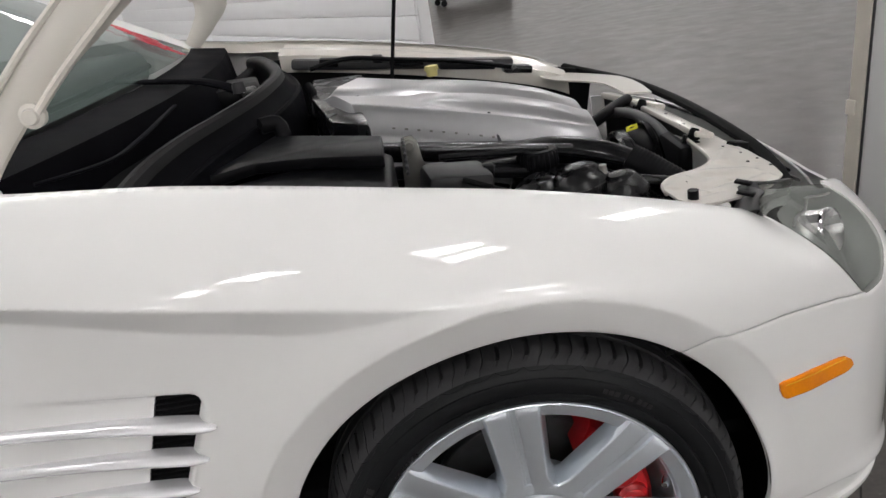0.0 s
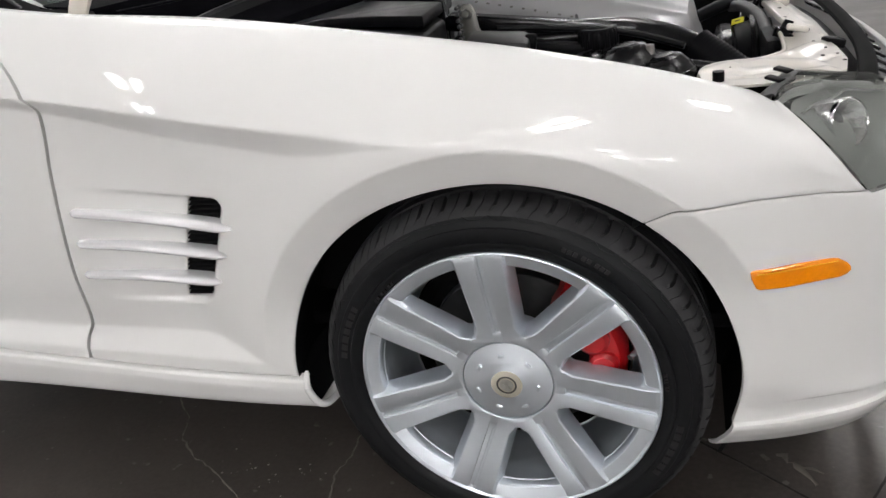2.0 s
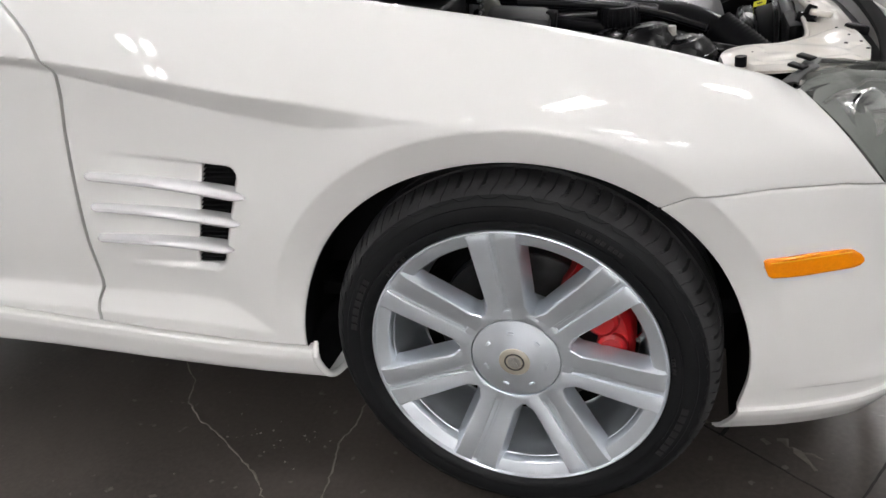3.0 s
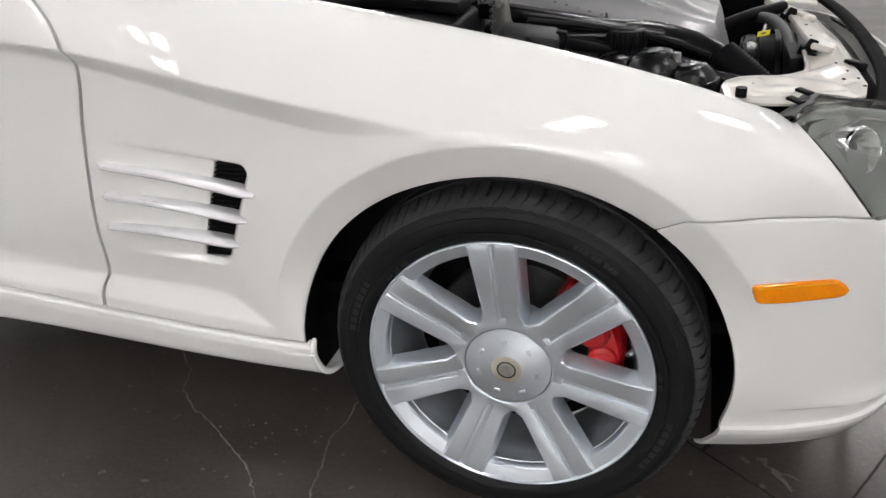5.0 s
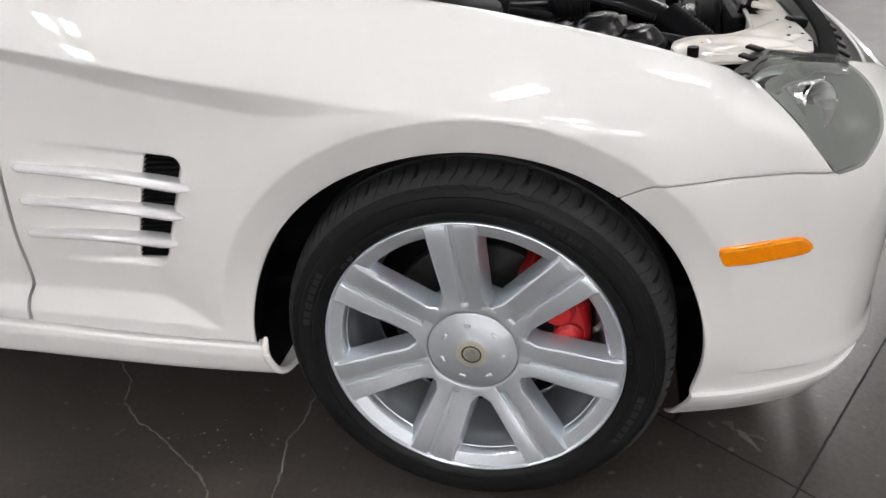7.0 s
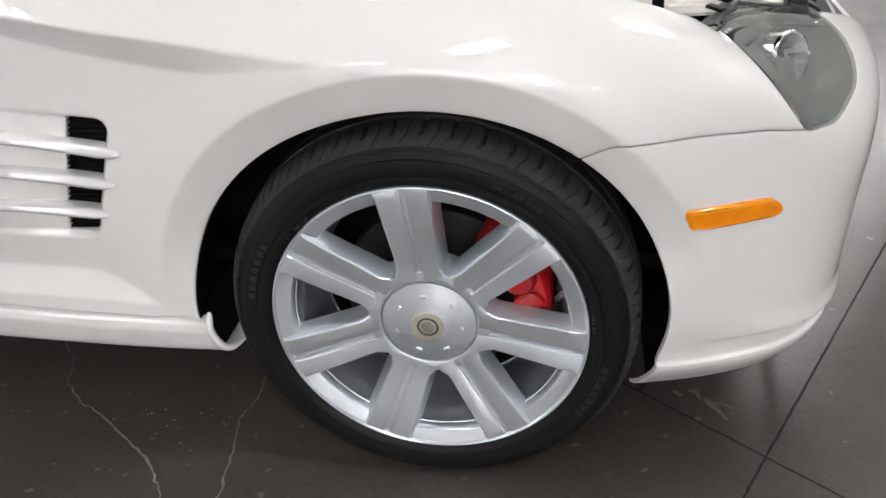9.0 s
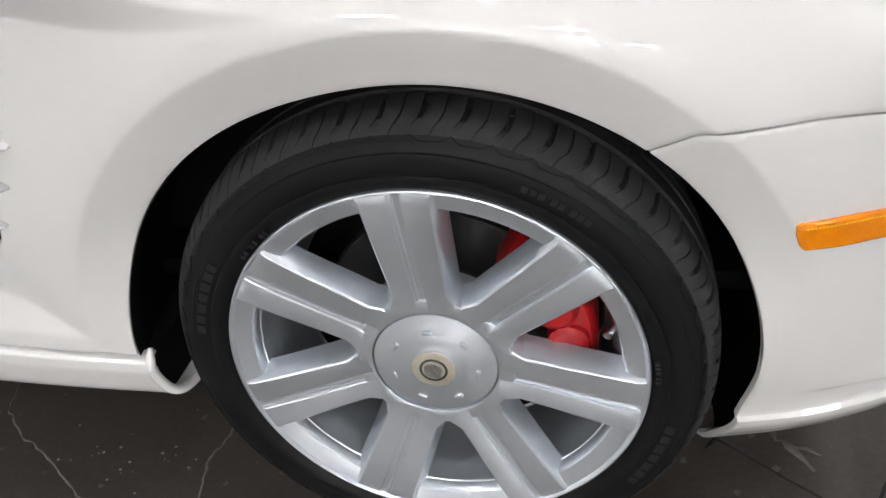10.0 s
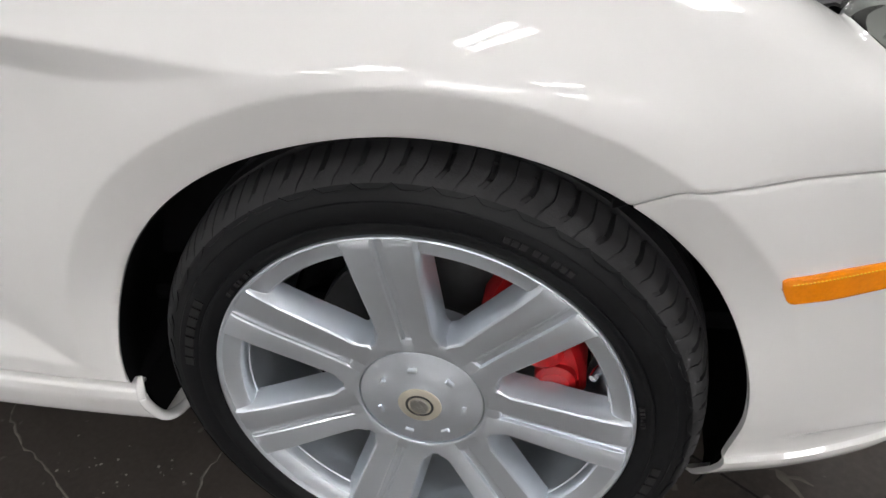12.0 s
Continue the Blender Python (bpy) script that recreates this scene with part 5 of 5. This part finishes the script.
def nose():
    """Black grille top, its ribs and the bonnet seal that follow the nose."""
    path = [(0.560, 0.43, 0.640), (0.580, 0.50, 0.644), (0.600, 0.65, 0.650), (0.606, 0.85, 0.655), (0.598, 1.05, 0.662), (0.578, 1.2, 0.670), (0.535, 1.34, 0.685), (0.46, 1.46, 0.702), (0.39, 1.53, 0.722)]
    base = part("grille", tube([(x, y, z - 0.008) for x, y, z in path], 0.016, 10, 8, 0.6), DULL, car, "black grille top and bonnet seal")
    part("grille_panel", sheet(lambda u, v: (0.555 + 0.085 * v - 0.05 * (abs(u - 0.5) * 2) ** 3, 0.43 + 0.84 * u, 0.640 - 0.02 * v - 0.08 * v * v), 30, 8, 0.004), BLACK, base)
    for k in range(12):
        y = 0.50 + 0.064 * k
        x = 0.632 - 0.09 * ((y - MID) / 0.4) ** 2 * 0.5
        part("grille_rib", block((0.05, 0.035, 0.006), (x, y, 0.622), 0.002, (0, 30, 0)), SATIN, base)
    part("grille_trim", tube([(0.615, 0.41, 0.592), (0.640, 0.48, 0.596), (0.660, 0.58, 0.60), (0.670, 0.72, 0.602), (0.673, 0.85, 0.602), (0.668, 1.0, 0.60), (0.64, 1.2, 0.595)], 0.0035, 10, 8), COVER, base, "silver grille trim")
    part("catch", block((0.035, 0.03, 0.018), (0.535, 0.57, 0.672), 0.005, (0, 12, 20)), BLACK, car, "black bonnet catch")


nose()
part("lamp_back", block((0.055, 0.15, 0.05), (0.425, 0.225, 0.648), 0.008, (0, 10, -32)), BLACK, car)
part("lamp_back", block((0.045, 0.10, 0.045), (0.480, 0.335, 0.640), 0.006, (0, 10, -30)), BLACK, car)
part("lamp_motor", tube([(0.425, 0.275, 0.672), (0.45, 0.262, 0.676), (0.475, 0.25, 0.672)], [0.010, 0.012, 0.010], 12, 3), STEEL, car, "bare metal adjuster")
part("lamp_wire", tube([(0.40, 0.25, 0.68), (0.43, 0.285, 0.688), (0.46, 0.30, 0.68), (0.47, 0.34, 0.665)], 0.004, 8, 6), BLACK, car)


# ---- cowl, windscreen and bonnet ----
def swept(line, profile, per=6):
    """Sweeps (forward, up) pairs along a line that runs across the car."""
    path = smooth_path(line, per)
    n, m = len(path) - 1, len(profile) - 1

    def at(u, v):
        i = round(u * n)
        p = path[i]
        d = path[min(i + 1, n)] - path[max(i - 1, 0)]
        f = Vector((d.y, -d.x, 0)).normalized()
        a, c = profile[round(v * m)]
        return (p.x + f.x * a, p.y + f.y * a, p.z + c)
    return sheet(at, n, m)


def cowl():
    def at(u, v):
        y = 0.13 + 1.44 * u
        bow = 0.10 * (1 - ((y - MID) / 0.72) ** 2)
        x = -0.735 + 0.235 * v + bow * 0.9
        z = 0.952 - 0.035 * v - 0.100 * float(ease(0.44, 0.52, v)) - 0.02 * float(ease(0.5, 1.0, v))
        return (x, y, z)
    base = part("cowl_panel", sheet(at, 40, 48, 0.004), COWL, car, "black plastic scuttle panel")
    line = [(-0.490, 0.14, 0.885), (-0.492, 0.20, 0.889), (-0.488, 0.28, 0.894), (-0.470, 0.40, 0.899), (-0.432, 0.56, 0.902), (-0.402, 0.70, 0.904), (-0.387, 0.87, 0.906), (-0.395, 1.02, 0.906), (-0.440, 1.22, 0.905), (-0.50, 1.42, 0.90), (-0.56, 1.56, 0.89)]
    bead = [(-0.020, -0.10), (-0.019, -0.022), (-0.020, -0.010), (-0.016, 0.0), (-0.008, 0.006), (0.002, 0.007), (0.010, 0.002), (0.013, -0.006), (0.015, -0.012)]
    part("bonnet_seal", swept(line, bead), SEAL, base, "fat black rubber bonnet seal")
    front = [(0.013, -0.011), (0.020, -0.024), (0.030, -0.037), (0.036, -0.040), (0.042, -0.038), (0.047, -0.042), (0.049, -0.052), (0.052, -0.16)]
    part("scuttle_front", swept(line, front), COWL, base, "black stepped scuttle wall")
    part("scuttle_lip", tube([(-0.578, 0.114, 0.928), (-0.504, 0.179, 0.929), (-0.498, 0.30, 0.930), (-0.510, 0.45, 0.930), (-0.526, 0.602, 0.928)], 0.005, 10, 6, 0.5), COWL, base, "black scuttle lip")
    part("scuttle_box", block((0.13, 0.20, 0.045), (-0.52, 1.06, 0.868), 0.008, (0, 4, 12)), BLACK, base, "black box in the scuttle")
    part("scuttle_box", block((0.04, 0.10, 0.05), (-0.455, 0.93, 0.865), 0.006, (0, 0, 12)), SATIN, base)
    wiper = tube([(-0.71, 0.83, 0.968), (-0.635, 0.79, 0.960), (-0.52, 0.754, 0.948), (-0.45, 0.705, 0.935), (-0.416, 0.68, 0.922)], [0.006, 0.009, 0.012, 0.013, 0.012], 10, 8, 0.6)
    arm = part("wiper", wiper, COWL, car, "black wiper arm")
    part("blade", tube([(-0.70, 1.05, 0.968), (-0.71, 0.82, 0.966), (-0.745, 0.40, 0.965)], [0.006, 0.008, 0.005], 8, 8, 1.2), BLACK, arm)
    part("pivot_nut", lathe([(0.0, 0.012), (0.010, 0.012), (0.013, 0.006), (0.014, -0.01)], 16), DARK, arm).matrix_basis = pose(-0.418, 0.682, 0.930, 90, 0, 0)
    part("pipe_clip", tube([(-0.375, 0.585, 0.865), (-0.345, 0.60, 0.862), (-0.335, 0.585, 0.835), (-0.345, 0.575, 0.80)], [0.016, 0.016, 0.014, 0.013], 12, 4), SEAL, base)
    # sloping black duct behind the engine cover
    part("duct", slab([(-0.345, 1.22), (-0.315, 0.92), (-0.245, 0.62), (-0.165, 0.53), (-0.19, 0.72), (-0.205, 1.18)], "z", 0.74, 0.845, 0.008), SATIN, base, "black plastic duct behind the engine cover")
    part("convoluted_tube", tube([(-0.330, 1.02, 0.86), (-0.318, 0.98, 0.85), (-0.316, 0.955, 0.83), (-0.320, 0.93, 0.80)], 0.011, 10, 8, 1, 0.003), BLACK, base, sharp=0)


cowl()


def windscreen():
    def at(u, v):
        y = 0.16 + 1.38 * u
        c = 1 - ((y - MID) / 0.69) ** 2
        return (-0.735 + 0.11 * c - 0.72 * v - 0.03 * c * v, y + (0.5 - u) * 0.16 * v, 0.95 + 0.40 * v + 0.02 * c)
    base = part("windscreen", sheet(at, 24, 12), PANE, car, "tinted windscreen with red marker writing")
    base.visible_shadow = False
    def ink(u, v):
        p = at(u, v)
        return (p[0] + 0.008, p[1], p[2] + 0.006)
    for k in range(14):
        f = k / 13
        u, v = 0.835 - 0.125 * f, 0.205 - 0.145 * f
        tall = 0.115 + 0.035 * math.sin(k * 1.7)
        lean = 0.010 + 0.014 * math.sin(k * 2.9)
        bend = 0.014 * math.cos(k * 2.3)
        part("marker_stroke", tube([ink(u + lean, v + tall * 0.5), ink(u + bend, v + tall * 0.15), ink(u - bend * 0.8, v - tall * 0.2), ink(u - lean, v - tall * 0.5)], 0.0026, 6, 4, 0.4), REDINK, base)
        if k % 3 == 1:
            part("marker_stroke", tube([ink(u + 0.012, v + tall * 0.1), ink(u, v + 0.012), ink(u - 0.014, v - tall * 0.1)], 0.0022, 6, 3, 0.4), REDINK, base)
    for side in (-1, 1):
        def pillar(u, v):
            a = radians(-90 + 180 * v)
            p = at(0.0 if side < 0 else 1.0, u)
            y = p[1] - 0.02 * side * -1
            return (p[0] - 0.02 + 0.035 * math.sin(a), y + side * (0.035 * math.cos(a)), p[2] + 0.012 - 0.02 * math.sin(a) + 0.012 * math.cos(a))
        part("a_pillar", sheet(pillar, 16, 10), PAINT, car, "white windscreen pillar")
    return base


windscreen()


def cabin():
    part("dashboard", block((0.42, 1.30, 0.10), (-1.05, MID, 0.93), 0.04, seg=3), SEAT, car, "dark padded dashboard")
    for y in (0.48, 1.22):
        b = block((0.14, 0.46, 0.62), (-1.72, y, 0.86), 0.06, (0, -12, 0), 4)
        block((0.10, 0.26, 0.20), (-1.80, y, 1.22), 0.045, (0, -8, 0), 4, b)
        part("seat", b, SEAT, car, "dark leather bucket seat")
    ring = lathe([(0.17, -0.012), (0.182, 0.0), (0.17, 0.012), (0.158, 0.0)], 40, close=True)
    ring.transform(pose(-1.30, 1.22, 1.0, 0, 20, 90))
    part("steering_wheel", ring, SEAT, car)
    part("roof", sheet(lambda u, v: (-1.42 - 0.9 * u, 0.26 + 1.18 * v, 1.36 + 0.03 * math.sin(math.pi * v) - 0.10 * u * u), 10, 12, 0.01), PAINT, car, "white roof panel")
    part("door_glass", sheet(lambda u, v: (-0.80 - 0.85 * u, 0.09 + 0.14 * v, 0.965 + 0.02 * u + 0.36 * v * min(1, u * 1.6 + 0.05)), 10, 6), PANE, car, "tinted door glass")
    part("mirror_sail", slab([(-0.735, 0.955), (-0.86, 0.955), (-0.86, 1.06)], "y", 0.085, 0.10, 0.004), SATIN, car, "black mirror mount")
    part("mirror", block((0.10, 0.20, 0.13), (-0.90, -0.02, 1.03), 0.04, (0, 0, 10), 4), PAINT, car, "white door mirror")


cabin()


def bonnet():
    """Opened bonnet standing up from its two hinge arms."""
    def at(u, v):
        y = 0.12 + 1.46 * v
        c = 1 - ((y - MID) / 0.73) ** 2
        d = 0.98 * u
        return (-0.38 + 0.60 * d - 0.04 * c, y + (0.5 - v) * 0.30 * u ** 2, 1.19 + 0.80 * d + 0.05 * c)
    base = part("bonnet", sheet(at, 20, 24, 0.012), PAINT, car, "white bonnet propped wide open")
    def under(u, v):
        p = at(0.06 + 0.88 * u, 0.05 + 0.90 * v)
        return (p[0] + 0.016, p[1], p[2] - 0.022)
    part("bonnet_lining", sheet(under, 16, 20, 0.006), DULL, base, "black felt lining under the bonnet")
    for side in (-1, 1):
        def place(x, y, z):
            return (x, y if side < 0 else 2 * MID - y, z)
        pts = [(-0.655, 0.095, 0.90), (-0.618, 0.095, 0.960), (-0.556, 0.095, 1.028), (-0.494, 0.096, 1.084), (-0.428, 0.10, 1.137), (-0.330, 0.11, 1.215)]
        if side > 0:
            far_arm = [(-0.735, 1.585, 0.955), (-0.705, 1.585, 0.985), (-0.668, 1.585, 1.030), (-0.646, 1.585, 1.080), (-0.665, 1.585, 1.130), (-0.72, 1.585, 1.17)]
            b = tube(far_arm, [0.020, 0.026, 0.034, 0.056, 0.060, 0.050], 12, 6, 0.3, up=(0, 1, 0.0))
            tube([(-0.655, 1.595, 1.07), (-0.60, 1.60, 1.11), (-0.53, 1.60, 1.15), (-0.42, 1.59, 1.22)], [0.034, 0.036, 0.038, 0.04], 12, 6, 0.35, bm=b, up=(0, 1, 0.0))
        else:
            b = tube([place(*p) for p in pts], [0.015, 0.018, 0.022, 0.028, 0.034, 0.042], 12, 6, 0.5, up=(0, 1, 0.0))
            tube([place(x + 0.020, y - 0.012, z - 0.016) for x, y, z in pts[2:]], 0.006, 8, 6, bm=b)
            tube([place(x - 0.020, y - 0.010, z + 0.016) for x, y, z in pts[2:]], 0.005, 8, 6, bm=b)
        part("bonnet_hinge", b, BAY_PAINT, car, "cream painted bonnet hinge arm")
        if side < 0:
            p = place(-0.534, 0.082, 1.018)
            part("hinge_bolt", lathe([(0.0, -0.008), (0.009, -0.008), (0.011, -0.002), (0.016, 0.0), (0.016, 0.01)], 16, p), BAY_PAINT, car)
    part("prop_rod", tube([(-0.135, 1.25, 0.80), (-0.10, 1.25, 0.97), (-0.03, 1.25, 1.30), (0.02, 1.25, 1.62)], 0.0055, 10, 4), BLACK, car, "thin black bonnet prop rod")


bonnet()
part("bay_rail", block((0.66, 0.04, 0.03), (-0.10, 1.46, 0.815), 0.008, (0, 9, 0)), GREY, car, "grey inner wing rail")
for x, y, z, w, d, h, mat in ((-0.31, 1.40, 0.862, 0.055, 0.05, 0.022, BLACK), (-0.24, 1.41, 0.858, 0.045, 0.06, 0.012, GREY), (-0.17, 1.42, 0.846, 0.03, 0.05, 0.02, BLACK), (-0.09, 1.40, 0.826, 0.10, 0.06, 0.014, BLACK), (0.08, 1.36, 0.795, 0.16, 0.06, 0.02, BLACK), (0.22, 1.33, 0.765, 0.08, 0.05, 0.02, SATIN)):
    part("bay_box", block((w, d, h), (x, y, z), 0.004, (0, 10, 4)), mat, car)
part("cable", tube([(-0.36, 1.33, 0.86), (-0.25, 1.36, 0.868), (-0.12, 1.35, 0.845), (0.05, 1.33, 0.815), (0.20, 1.28, 0.78)], 0.007, 8, 6), BLACK, car)
part("filler_cap", tube([(-0.022, 1.30, 0.79), (-0.022, 1.30, 0.806), (-0.022, 1.30, 0.8065), (-0.022, 1.30, 0.818)], [0.016, 0.016, 0.021, 0.018], 16, 1), FILLER, car, "pale yellow filler cap")
